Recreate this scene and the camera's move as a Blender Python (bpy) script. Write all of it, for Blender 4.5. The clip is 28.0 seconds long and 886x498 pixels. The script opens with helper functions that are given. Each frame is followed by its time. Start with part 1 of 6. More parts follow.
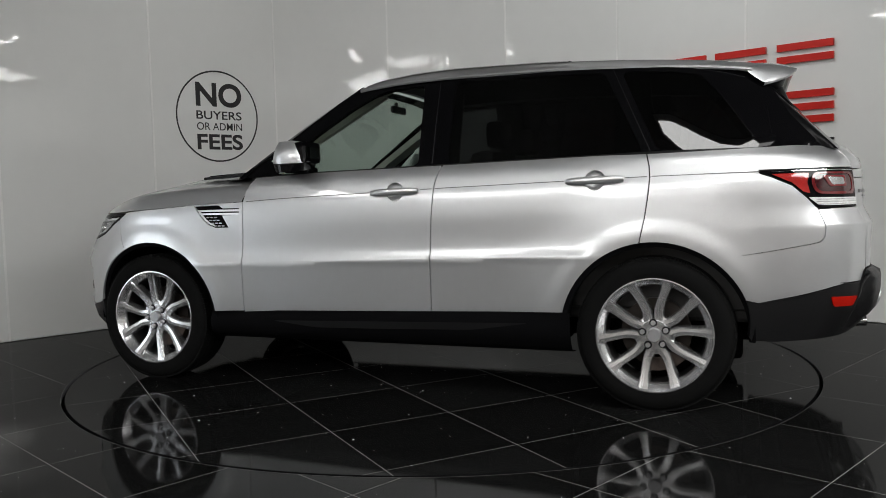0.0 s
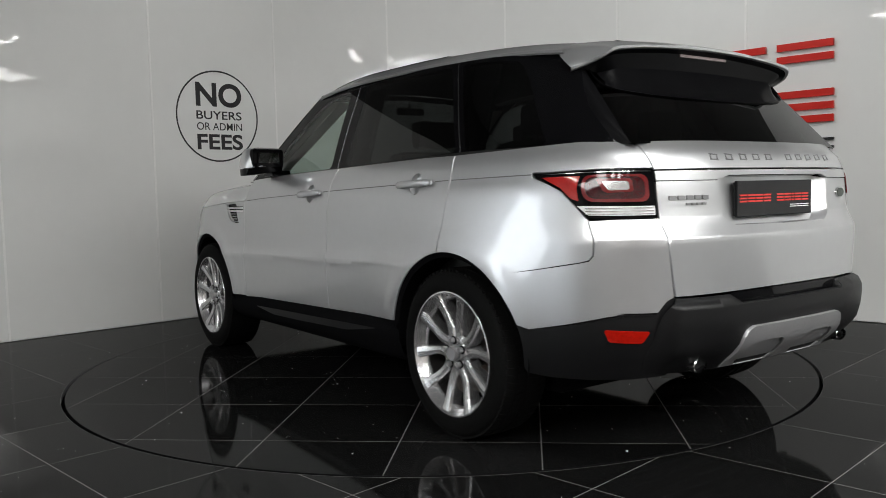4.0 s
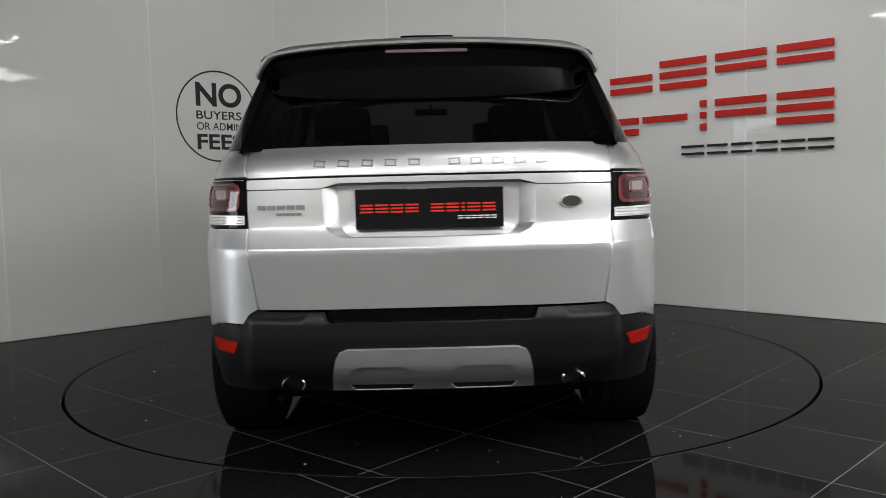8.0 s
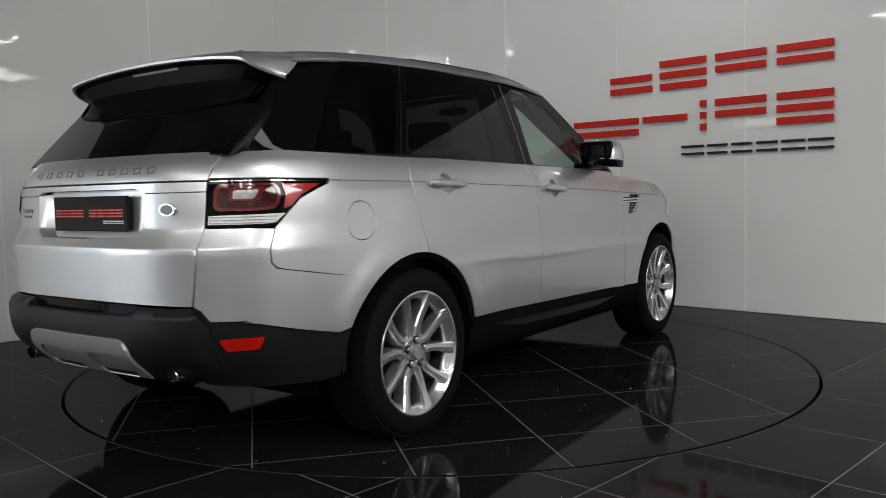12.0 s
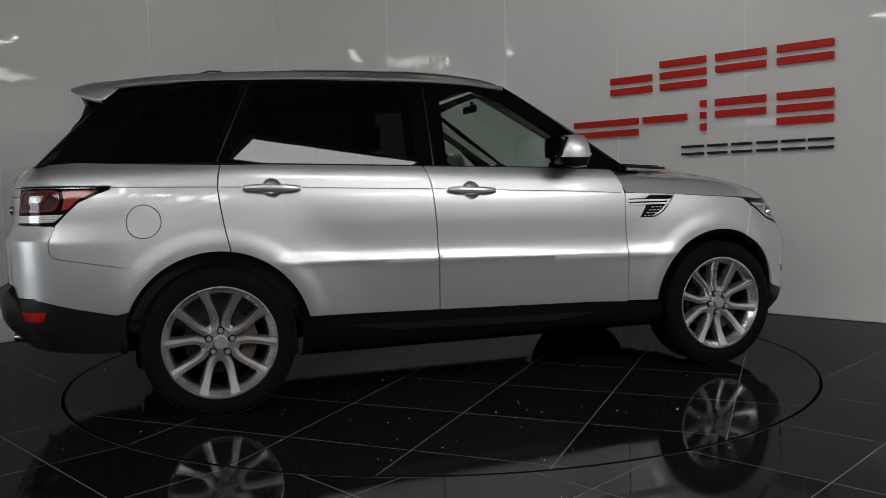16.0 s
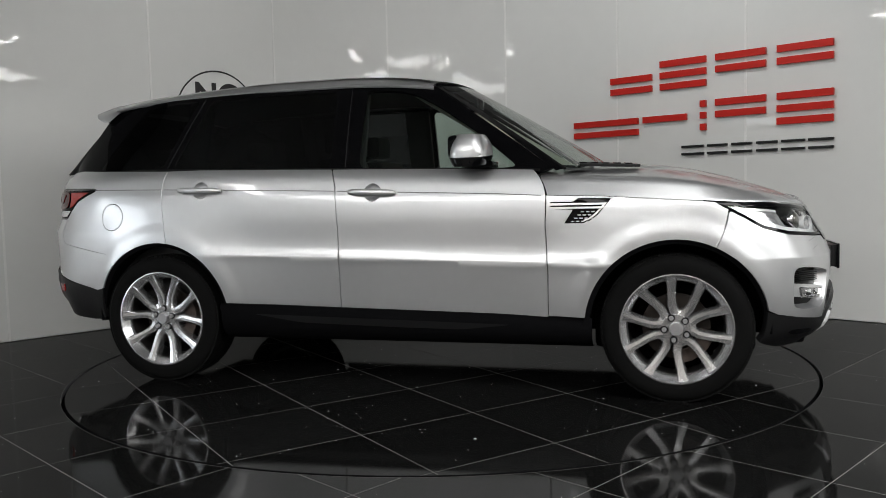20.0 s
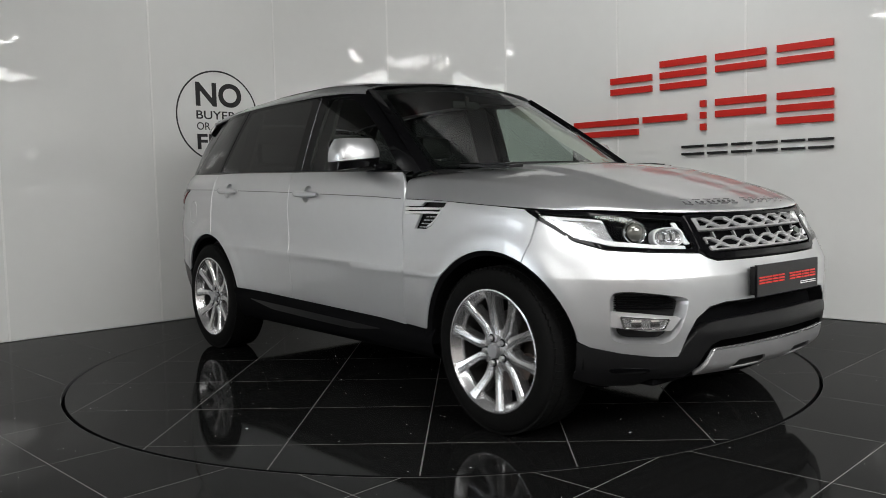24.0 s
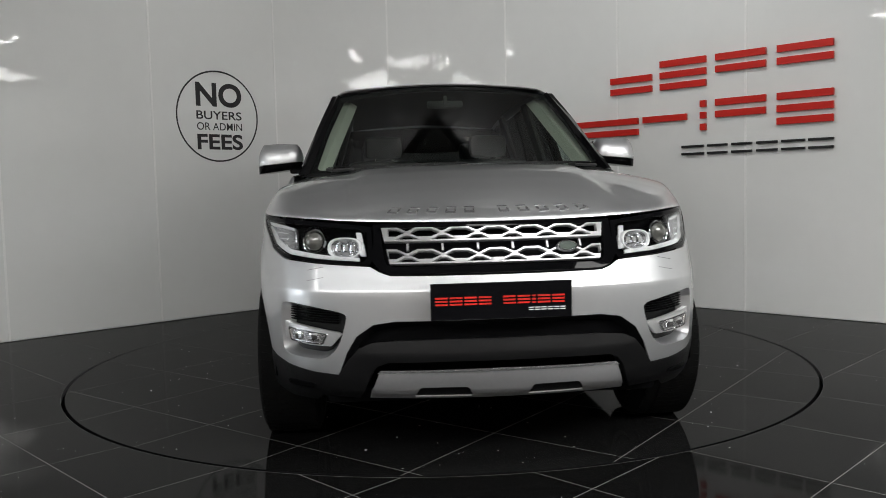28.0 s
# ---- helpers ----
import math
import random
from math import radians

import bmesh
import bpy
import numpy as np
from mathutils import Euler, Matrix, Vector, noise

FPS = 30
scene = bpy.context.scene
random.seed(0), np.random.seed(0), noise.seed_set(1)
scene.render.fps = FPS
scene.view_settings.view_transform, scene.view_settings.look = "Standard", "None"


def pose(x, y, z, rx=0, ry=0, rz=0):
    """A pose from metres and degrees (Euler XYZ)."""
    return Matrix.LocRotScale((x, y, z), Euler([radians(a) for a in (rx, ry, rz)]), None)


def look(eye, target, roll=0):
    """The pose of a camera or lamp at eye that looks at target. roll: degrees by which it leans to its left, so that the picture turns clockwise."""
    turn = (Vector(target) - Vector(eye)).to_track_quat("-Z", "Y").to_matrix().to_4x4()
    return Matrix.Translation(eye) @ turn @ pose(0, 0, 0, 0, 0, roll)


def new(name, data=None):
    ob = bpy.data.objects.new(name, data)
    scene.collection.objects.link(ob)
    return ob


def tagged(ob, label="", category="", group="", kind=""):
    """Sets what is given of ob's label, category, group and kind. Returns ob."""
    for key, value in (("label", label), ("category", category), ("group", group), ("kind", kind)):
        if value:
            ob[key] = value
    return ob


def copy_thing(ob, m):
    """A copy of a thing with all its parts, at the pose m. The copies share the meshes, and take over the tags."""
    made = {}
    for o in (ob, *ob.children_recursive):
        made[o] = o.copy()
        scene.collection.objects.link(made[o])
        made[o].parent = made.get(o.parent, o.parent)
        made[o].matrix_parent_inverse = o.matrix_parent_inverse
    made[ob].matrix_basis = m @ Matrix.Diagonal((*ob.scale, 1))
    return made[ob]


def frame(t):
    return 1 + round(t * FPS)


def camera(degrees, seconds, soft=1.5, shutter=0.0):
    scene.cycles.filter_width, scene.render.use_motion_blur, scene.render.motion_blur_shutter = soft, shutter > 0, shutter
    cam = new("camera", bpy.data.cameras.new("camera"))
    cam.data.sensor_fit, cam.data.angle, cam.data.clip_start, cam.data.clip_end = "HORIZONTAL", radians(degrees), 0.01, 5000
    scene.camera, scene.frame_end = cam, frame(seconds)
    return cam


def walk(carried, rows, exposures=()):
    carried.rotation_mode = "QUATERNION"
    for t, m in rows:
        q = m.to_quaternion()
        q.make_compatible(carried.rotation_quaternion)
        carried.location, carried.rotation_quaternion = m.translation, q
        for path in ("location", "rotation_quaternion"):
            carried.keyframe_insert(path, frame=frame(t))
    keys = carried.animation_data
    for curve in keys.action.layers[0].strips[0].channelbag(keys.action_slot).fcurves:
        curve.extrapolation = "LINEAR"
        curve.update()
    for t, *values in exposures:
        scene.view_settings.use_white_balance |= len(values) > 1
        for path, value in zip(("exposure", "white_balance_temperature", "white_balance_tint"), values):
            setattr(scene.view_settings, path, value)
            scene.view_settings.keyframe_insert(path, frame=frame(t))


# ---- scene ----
from mathutils.geometry import delaunay_2d_cdt

# ---- camera, held still on a stand ----
SECONDS = 28.0
EYE = (0.0, -5.3108, 1.0821)
YAW, PITCH, ROLL = 0.2549, 4.0406, -1.3713
cam = camera(56.707, SECONDS, soft=0.9, shutter=0.5)
_fw = Vector((math.sin(radians(YAW)) * math.cos(radians(PITCH)), math.cos(radians(YAW)) * math.cos(radians(PITCH)), -math.sin(radians(PITCH))))
CAM_POSE = look(EYE, Vector(EYE) + _fw, ROLL)
# the camera's own exposure, in stops
EXPOSURES = [(0.0, -0.2), (2.0, -0.03), (3.0, 0.02), (6.0, -0.13), (7.0, -0.18), (8.0, -0.17), (9.0, -0.16), (10.0, 0.04), (12.0, -0.3), (15.0, -0.79), (16.0, -0.86), (18.0, -0.42), (20.0, -0.1),
             (22.0, 0.05), (24.0, 0.12), (25.0, 0.03), (26.0, -0.18), (27.0, -0.17), (28.0, -0.06)]
walk(cam, [(0.0, CAM_POSE), (SECONDS, CAM_POSE)], EXPOSURES)

# turntable angle in degrees by time
TURN = [(0.0, 159.45), (0.5, 155.65), (1.0, 151.68), (1.5, 147.58), (2.0, 143.20), (2.5, 138.72), (3.0, 134.28), (3.5, 129.89),
        (5.5, 112.50), (6.0, 108.05), (6.5, 103.53), (7.0, 99.02), (7.5, 94.53), (8.0, 90.08), (8.5, 85.64), (9.0, 81.24),
        (9.5, 76.75), (10.0, 72.28), (10.5, 67.74), (11.0, 63.25), (11.5, 58.80), (12.0, 54.38), (12.5, 49.90), (14.5, 32.24),
        (15.0, 27.81), (15.5, 23.37), (16.0, 18.93), (16.5, 14.51), (17.0, 10.11), (17.5, 5.74), (18.0, 1.41), (18.5, -2.89),
        (19.0, -7.16), (19.5, -11.43), (20.0, -15.72), (20.5, -20.04), (21.0, -24.37), (21.5, -28.71), (23.5, -46.18),
        (24.0, -50.57), (24.5, -54.97), (25.0, -59.38), (25.5, -63.81), (26.0, -68.26), (26.5, -72.73), (27.0, -77.20),
        (27.5, -81.48), (28.0, -85.35)]

# ---- light ----
world = bpy.data.worlds.new("world")
scene.world = world
world.use_nodes = True
world.node_tree.nodes["Background"].inputs[0].default_value = (0.5, 0.52, 0.55, 1)
world.node_tree.nodes["Background"].inputs[1].default_value = 0.02
CEILING = 4.35
WALL_TOP = 3.08
HANG = 3.60
# lit panels hung below the ceiling: x, y, half sizes, watts
# the two large ones are unseen, added to brighten the car and the wall
LIT_PANELS = [(1.25, -3.68, 0.95, 0.30, 42), (-3.9, -7.2, 2.4, 1.3, 215), (4.8, -5.7, 2.0, 1.3, 400)]
for tx, ty, hx, hy, watts in LIT_PANELS:
    lamp = bpy.data.lights.new("panel_light", "AREA")
    lamp.shape, lamp.size, lamp.size_y, lamp.energy, lamp.color = "RECTANGLE", hx * 2, hy * 2, watts, (0.985, 0.985, 0.965)
    new("panel_light", lamp).matrix_world = pose(tx, ty, HANG - 0.06)
# twin-tube battens hung below the ceiling: x, y, turn
TUBE_GLOW = 24.0
BATTENS = [(-1.35, -7.4, 90), (-0.75, -8.1, 90), (-0.2, -7.7, 90), (0.45, -8.2, 90), (0.9, -7.3, 90), (1.35, -8.0, 90), (-5.6, -5.0, 90), (5.6, -5.0, 90)]
# unseen lamps added to brighten the white wall they aim at: x, y, heading
ADDED_WASHERS = [(-0.7, 0.3, 139, 22), (0.7, 0.3, 41, 40)]
for tx, ty, head, watts in ADDED_WASHERS:
    lamp = bpy.data.lights.new("washer_light", "AREA")
    lamp.shape, lamp.size, lamp.size_y, lamp.energy, lamp.color = "RECTANGLE", 1.8, 0.22, watts, (0.985, 0.985, 0.965)
    aim = Vector((math.cos(radians(head)), math.sin(radians(head)), -0.32))
    new("washer_light", lamp).matrix_world = look((tx, ty, CEILING - 0.30), Vector((tx, ty, CEILING - 0.30)) + aim)



# ---- materials ----
def material(name):
    m = bpy.data.materials.new(name)
    m.use_nodes = True
    nt = m.node_tree
    return m, nt, nt.nodes["Principled BSDF"]


def link(nt, a, b):
    nt.links.new(a, b)


def node(nt, kind, **values):
    n = nt.nodes.new(kind)
    for k, v in values.items():
        n.inputs[k.replace("_", " ")].default_value = v
    return n


def plain(name, color, rough=0.5, metal=0.0, spec=0.5, coat=0.0, vary=0.06, scale=6.0, bump=0.0, bump_scale=220.0, rough_vary=0.08):
    """A surface with colour and gloss that wander a little at two scales."""
    m, nt, b = material(name)
    tc = node(nt, "ShaderNodeTexCoord")
    n1 = node(nt, "ShaderNodeTexNoise", Scale=scale, Detail=5.0)
    n2 = node(nt, "ShaderNodeTexNoise", Scale=scale * 11, Detail=3.0)
    link(nt, tc.outputs["Object"], n1.inputs["Vector"])
    link(nt, tc.outputs["Object"], n2.inputs["Vector"])
    mul = node(nt, "ShaderNodeMath")
    mul.operation = "ADD"
    link(nt, n1.outputs["Fac"], mul.inputs[0])
    link(nt, n2.outputs["Fac"], mul.inputs[1])
    ramp = node(nt, "ShaderNodeMapRange")
    ramp.inputs["From Min"].default_value, ramp.inputs["From Max"].default_value = 0.6, 1.4
    ramp.inputs["To Min"].default_value, ramp.inputs["To Max"].default_value = 1 - vary, 1 + vary
    link(nt, mul.outputs[0], ramp.inputs["Value"])
    vm = node(nt, "ShaderNodeVectorMath")
    vm.operation = "SCALE"
    vm.inputs[0].default_value = color
    link(nt, ramp.outputs[0], vm.inputs["Scale"])
    link(nt, vm.outputs[0], b.inputs["Base Color"])
    rr = node(nt, "ShaderNodeMapRange")
    rr.inputs["To Min"].default_value, rr.inputs["To Max"].default_value = max(0.0, rough - rough_vary * rough), rough + rough_vary * rough
    link(nt, n1.outputs["Fac"], rr.inputs["Value"])
    link(nt, rr.outputs[0], b.inputs["Roughness"])
    b.inputs["Metallic"].default_value = metal
    b.inputs["Specular IOR Level"].default_value = spec
    b.inputs["Coat Weight"].default_value = coat
    b.inputs["Coat Roughness"].default_value = 0.03
    if bump:
        n3 = node(nt, "ShaderNodeTexNoise", Scale=bump_scale, Detail=2.0)
        link(nt, tc.outputs["Object"], n3.inputs["Vector"])
        bp = node(nt, "ShaderNodeBump", Strength=bump, Distance=0.002)
        link(nt, n3.outputs["Fac"], bp.inputs["Height"])
        link(nt, bp.outputs[0], b.inputs["Normal"])
    return m


def glass(name, tint, mirror=0.045):
    """Thin sheet: tinted see-through, with a mirror that grows towards grazing angles."""
    m, nt, b = material(name)
    nt.nodes.remove(b)
    out = nt.nodes["Material Output"]
    tr = node(nt, "ShaderNodeBsdfTransparent")
    tr.inputs["Color"].default_value = (*tint, 1)
    gl = node(nt, "ShaderNodeBsdfGlossy")
    gl.inputs["Roughness"].default_value = 0.01
    lw = node(nt, "ShaderNodeLayerWeight", Blend=0.5)
    pw = node(nt, "ShaderNodeMath")
    pw.operation = "POWER"
    pw.inputs[1].default_value = 5.0
    link(nt, lw.outputs["Facing"], pw.inputs[0])
    fr = node(nt, "ShaderNodeMapRange")
    fr.inputs["To Min"].default_value, fr.inputs["To Max"].default_value = mirror, 1.0
    link(nt, pw.outputs[0], fr.inputs["Value"])
    mx = node(nt, "ShaderNodeMixShader")
    link(nt, fr.outputs[0], mx.inputs[0])
    link(nt, tr.outputs[0], mx.inputs[1])
    link(nt, gl.outputs[0], mx.inputs[2])
    link(nt, mx.outputs[0], out.inputs["Surface"])
    return m


def glow(name, color, strength):
    m, nt, b = material(name)
    b.inputs["Base Color"].default_value = (0.8, 0.8, 0.8, 1)
    b.inputs["Emission Color"].default_value = (*color, 1)
    b.inputs["Emission Strength"].default_value = strength
    return m


def silver_paint():
    m = plain("silver_paint", (0.57, 0.577, 0.59), rough=0.39, metal=0.87, spec=0.5, coat=1.0, vary=0.02, scale=2.0)
    return m


def floor_tile_material():
    """Polished black stone: faint mineral flecks under an even polish."""
    m, nt, b = material("polished_black_tile")
    nt.nodes.remove(b)
    tc, oi = node(nt, "ShaderNodeTexCoord"), node(nt, "ShaderNodeObjectInfo")
    n1 = node(nt, "ShaderNodeTexNoise", Scale=3.0, Detail=6.0)
    n2 = node(nt, "ShaderNodeTexNoise", Scale=260.0, Detail=2.0)
    link(nt, tc.outputs["Object"], n1.inputs["Vector"])
    link(nt, tc.outputs["Object"], n2.inputs["Vector"])
    fleck = node(nt, "ShaderNodeMapRange")
    fleck.inputs["From Min"].default_value, fleck.inputs["From Max"].default_value = 0.70, 0.80
    fleck.inputs["To Min"].default_value, fleck.inputs["To Max"].default_value = 0.0, 0.03
    link(nt, n2.outputs["Fac"], fleck.inputs["Value"])
    base = node(nt, "ShaderNodeMapRange")
    base.inputs["To Min"].default_value, base.inputs["To Max"].default_value = 0.005, 0.010
    link(nt, oi.outputs["Random"], base.inputs["Value"])
    add = node(nt, "ShaderNodeMath")
    link(nt, fleck.outputs[0], add.inputs[0])
    link(nt, base.outputs[0], add.inputs[1])
    di, gl, mx = node(nt, "ShaderNodeBsdfDiffuse"), node(nt, "ShaderNodeBsdfGlossy"), node(nt, "ShaderNodeMixShader")
    lw, pw, fr = node(nt, "ShaderNodeLayerWeight", Blend=0.5), node(nt, "ShaderNodeMath"), node(nt, "ShaderNodeMapRange")
    pw.operation = "POWER"
    pw.inputs[1].default_value = 5.0
    link(nt, lw.outputs["Facing"], pw.inputs[0])
    link(nt, pw.outputs[0], fr.inputs["Value"])
    fr.inputs["To Min"].default_value, fr.inputs["To Max"].default_value = FLOOR_POLISH
    link(nt, fr.outputs[0], mx.inputs[0])
    link(nt, add.outputs[0], di.inputs["Color"])
    rr = node(nt, "ShaderNodeMapRange")
    rr.inputs["To Min"].default_value, rr.inputs["To Max"].default_value = 0.03, 0.09
    link(nt, n1.outputs["Fac"], rr.inputs["Value"])
    link(nt, rr.outputs[0], gl.inputs["Roughness"])
    gl.inputs["Color"].default_value = (1, 1, 1, 1)
    link(nt, di.outputs[0], mx.inputs[1])
    link(nt, gl.outputs[0], mx.inputs[2])
    link(nt, mx.outputs[0], nt.nodes["Material Output"].inputs["Surface"])
    return m


FLOOR_POLISH = 0.022, 0.31
SILVER = silver_paint()
BLACK_PLASTIC = plain("grained_black_plastic", (0.0055, 0.0055, 0.006), rough=0.40, spec=0.26, bump=0.25, bump_scale=700)
GLOSS_BLACK = plain("gloss_black", (0.003, 0.003, 0.0035), rough=0.025, spec=0.12)
ROOF_GLASS = plain("dark_roof_glass", (0.012, 0.012, 0.013), rough=0.06, spec=0.35)
SATIN_BLACK = plain("satin_black_plastic", (0.004, 0.004, 0.0045), rough=0.30, spec=0.06)
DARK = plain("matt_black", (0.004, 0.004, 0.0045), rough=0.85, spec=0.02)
RUBBER = plain("tyre_rubber", (0.0045, 0.0045, 0.0045), rough=0.75, spec=0.06, vary=0.2, bump=0.3, bump_scale=300)
ALLOY = plain("alloy_silver", (0.60, 0.60, 0.61), rough=0.26, metal=0.9, coat=0.2, vary=0.03)
# alloy darkened: the shade inside the wheel is put into the colour
BARREL = plain("shaded_barrel_alloy", (0.03, 0.029, 0.028), rough=0.5, metal=0.5, vary=0.2)
CHROME = plain("chrome", (0.75, 0.75, 0.76), rough=0.08, metal=1.0, vary=0.02)
SATIN = plain("satin_silver_plastic", (0.42, 0.42, 0.43), rough=0.38, metal=0.7, vary=0.04)
# worn brownish steel, made darker still for the shade behind the spokes
STEEL = plain("shaded_worn_steel", (0.030, 0.025, 0.022), rough=0.5, metal=0.8, vary=0.25, scale=20)
NUT_STEEL = plain("dark_nut_steel", (0.10, 0.10, 0.105), rough=0.25, metal=0.9)
LETTER = plain("dark_satin_lettering", (.24, .24, .245), rough=.33, metal=.8)
CLEAR_GLASS = glass("greenish_clear_glass", (0.62, 0.69, 0.65))
PRIVACY = glass("dark_privacy_glass", (0.034, 0.035, 0.036))
DAYLIGHT = glow("daylight_outside", (0.93, 0.97, 1.0), 6.0)
LENS = glass("clear_lamp_lens", (0.93, 0.94, 0.95), 0.03)
RED_LENS = plain("red_lens", (0.32, 0.012, 0.010), rough=0.12, coat=0.8, vary=0.2, scale=30)
RED_REFLECTOR = plain("red_reflector", (0.34, 0.007, 0.003), rough=0.12, spec=0.3, coat=0.15, vary=0.3, scale=60)
WALL = plain("glossy_white_wall_panel", (0.72, 0.725, 0.715), rough=0.03, spec=0.36, vary=0.015, scale=0.8, bump=1.0, bump_scale=4.0)
JOINT = plain("white_panel_joint", (0.78, 0.78, 0.77), rough=0.35)
GROUT = plain("grey_grout", (0.14, 0.14, 0.137), rough=0.9, vary=0.25, scale=30)
TILE = floor_tile_material()
RED_SIGN = plain("red_sign_face", (0.52, 0.016, 0.009), rough=0.45, spec=0.3, vary=0.03)
BLACK_SIGN = plain("black_vinyl", (0.010, 0.010, 0.011), rough=0.4)
WHITE_PRINT = plain("white_print", (0.75, 0.75, 0.75), rough=0.4)
RED_PRINT = plain("red_print", (0.62, 0.02, 0.012), rough=0.35)
PLATE = plain("black_acrylic", (0.004, 0.004, 0.005), rough=0.03, spec=0.24, vary=0.02)
LEATHER = plain("dark_leather", (0.012, 0.0115, 0.0115), rough=0.55, bump=0.3, bump_scale=160)
CREAM = plain("cream_trim", (0.62, 0.61, 0.54), rough=0.8, bump=0.2)
CEIL = plain("dark_ceiling_paint", (0.08, 0.08, 0.08), rough=0.9)
GREY_CEIL = plain("grey_ceiling_paint", (0.28, 0.28, 0.278), rough=0.9)
ROOM = plain("pale_room_paint", (0.32, 0.32, 0.31), rough=0.8)
WARM_ROOM = plain("warm_room_paint", (0.34, 0.315, 0.295), rough=0.8)
LAMP = glow("lit_diffuser", (0.985, 0.985, 0.965), 3.0)
TUBE = glow("lit_tube", (0.985, 0.985, 0.965), TUBE_GLOW)
METAL_TRIM = plain("grey_metal_edge", (0.10, 0.10, 0.10), rough=0.6, spec=0.2)


# ---- building helpers ----
def mesh_object(name, verts, faces, mat, parent=None, normals=None, smooth=True, label=""):
    me = bpy.data.meshes.new(name)
    me.from_pydata([tuple(map(float, v)) for v in verts], [], [tuple(map(int, f)) for f in faces])
    me.materials.append(mat)
    me.polygons.foreach_set("use_smooth", [smooth] * len(me.polygons))
    me.update()
    if normals is not None:
        me.normals_split_custom_set_from_vertices([tuple(map(float, n)) for n in normals])
    ob = new(name, me)
    if parent is not None:
        ob.parent = parent
    if label:
        ob["label"] = label
    return ob


def part(name, bm, mat, parent, label="", smooth=False):
    me = bpy.data.meshes.new(name)
    bm.normal_update()
    bm.to_mesh(me)
    bm.free()
    me.materials.append(mat)
    if smooth:
        me.polygons.foreach_set("use_smooth", [True] * len(me.polygons))
        me.set_sharp_from_angle(angle=radians(38))
    ob = new(name, me)
    if parent is not None:
        ob.parent = parent
    if label:
        ob["label"] = label
    return ob


def thing(name, label, category, group="", kind=""):
    return tagged(new(name), label, category, group, kind)


def box(bm, x0, x1, y0, y1, z0, z1, bevel=0.0, m=None):
    r = bmesh.ops.create_cube(bm, size=1.0)
    vs = r["verts"]
    for v in vs:
        v.co = Vector(((x0 + x1) / 2 + v.co.x * (x1 - x0), (y0 + y1) / 2 + v.co.y * (y1 - y0), (z0 + z1) / 2 + v.co.z * (z1 - z0)))
    if bevel:
        es = list({e for v in vs for e in v.link_edges})
        r = bmesh.ops.bevel(bm, geom=es, offset=bevel, segments=2, affect="EDGES", profile=0.6)
        vs = list({v for f in r["faces"] for v in f.verts} | {v for v in vs if v.is_valid})
    if m is not None:
        bmesh.ops.transform(bm, matrix=m, verts=vs)
    return vs


def tube(bm, r0, r1, depth, segs, m, caps=True):
    r = bmesh.ops.create_cone(bm, cap_ends=caps, segments=segs, radius1=r0, radius2=r1, depth=depth)
    bmesh.ops.transform(bm, matrix=m, verts=r["verts"])


def curve(*pts):
    """A smooth function through the points (no overshoot)."""
    X, Y = np.array(pts, float).T
    d = np.diff(Y) / np.diff(X)
    t = np.zeros(len(X))
    t[0], t[-1] = d[0], d[-1]
    for i in range(1, len(X) - 1):
        t[i] = 0 if d[i - 1] * d[i] <= 0 else 2 * d[i - 1] * d[i] / (d[i - 1] + d[i])
    xs = np.linspace(X[0], X[-1], 1500)
    k = np.clip(np.searchsorted(X, xs) - 1, 0, len(X) - 2)
    h = X[k + 1] - X[k]
    u = (xs - X[k]) / h
    ys = (2 * u**3 - 3 * u**2 + 1) * Y[k] + (u**3 - 2 * u**2 + u) * h * t[k] + (-2 * u**3 + 3 * u**2) * Y[k + 1] + (u**3 - u**2) * h * t[k + 1]
    return lambda v: np.interp(v, xs, ys)


def inside(poly, P):
    poly = np.asarray(poly)
    x, y = P[:, 0], P[:, 1]
    r = np.zeros(len(P), bool)
    for (x0, y0), (x1, y1) in zip(poly, np.roll(poly, -1, 0)):
        if y0 != y1:
            c = (y0 > y) != (y1 > y)
            r ^= c & (x < (x1 - x0) * (y - y0) / (y1 - y0) + x0)
    return r


def densify(poly, step):
    out = []
    for a, b in zip(poly, poly[1:] + poly[:1]):
        n = max(1, int(math.ceil(math.dist(a, b) / step)))
        out += [(a[0] + (b[0] - a[0]) * i / n, a[1] + (b[1] - a[1]) * i / n) for i in range(n)]
    return out


def normal_of(f, P, eps=0.003):
    du = f(P[:, 0] + eps, P[:, 1]) - f(P[:, 0] - eps, P[:, 1])
    dv = f(P[:, 0], P[:, 1] + eps) - f(P[:, 0], P[:, 1] - eps)
    n = np.cross(du, dv)
    return n / np.maximum(np.linalg.norm(n, axis=1, keepdims=True), 1e-9)


def smooth_poly(poly, rounds=2, keep=(), cut=0.022):
    """Corners cut off (at most by a fixed length), except those kept."""
    for _ in range(rounds):
        out = []
        for i, q in enumerate(poly):
            if i in keep:
                out.append(q)
                continue
            for o in (poly[i - 1], poly[(i + 1) % len(poly)]):
                d = math.dist(q, o)
                w = min(0.25, cut / max(d, 1e-6))
                out.append((q[0] + (o[0] - q[0]) * w, q[1] + (o[1] - q[1]) * w))
        poly, keep, cut = out, (), cut * 0.4
    return poly


ROW_TILT = 0.0238


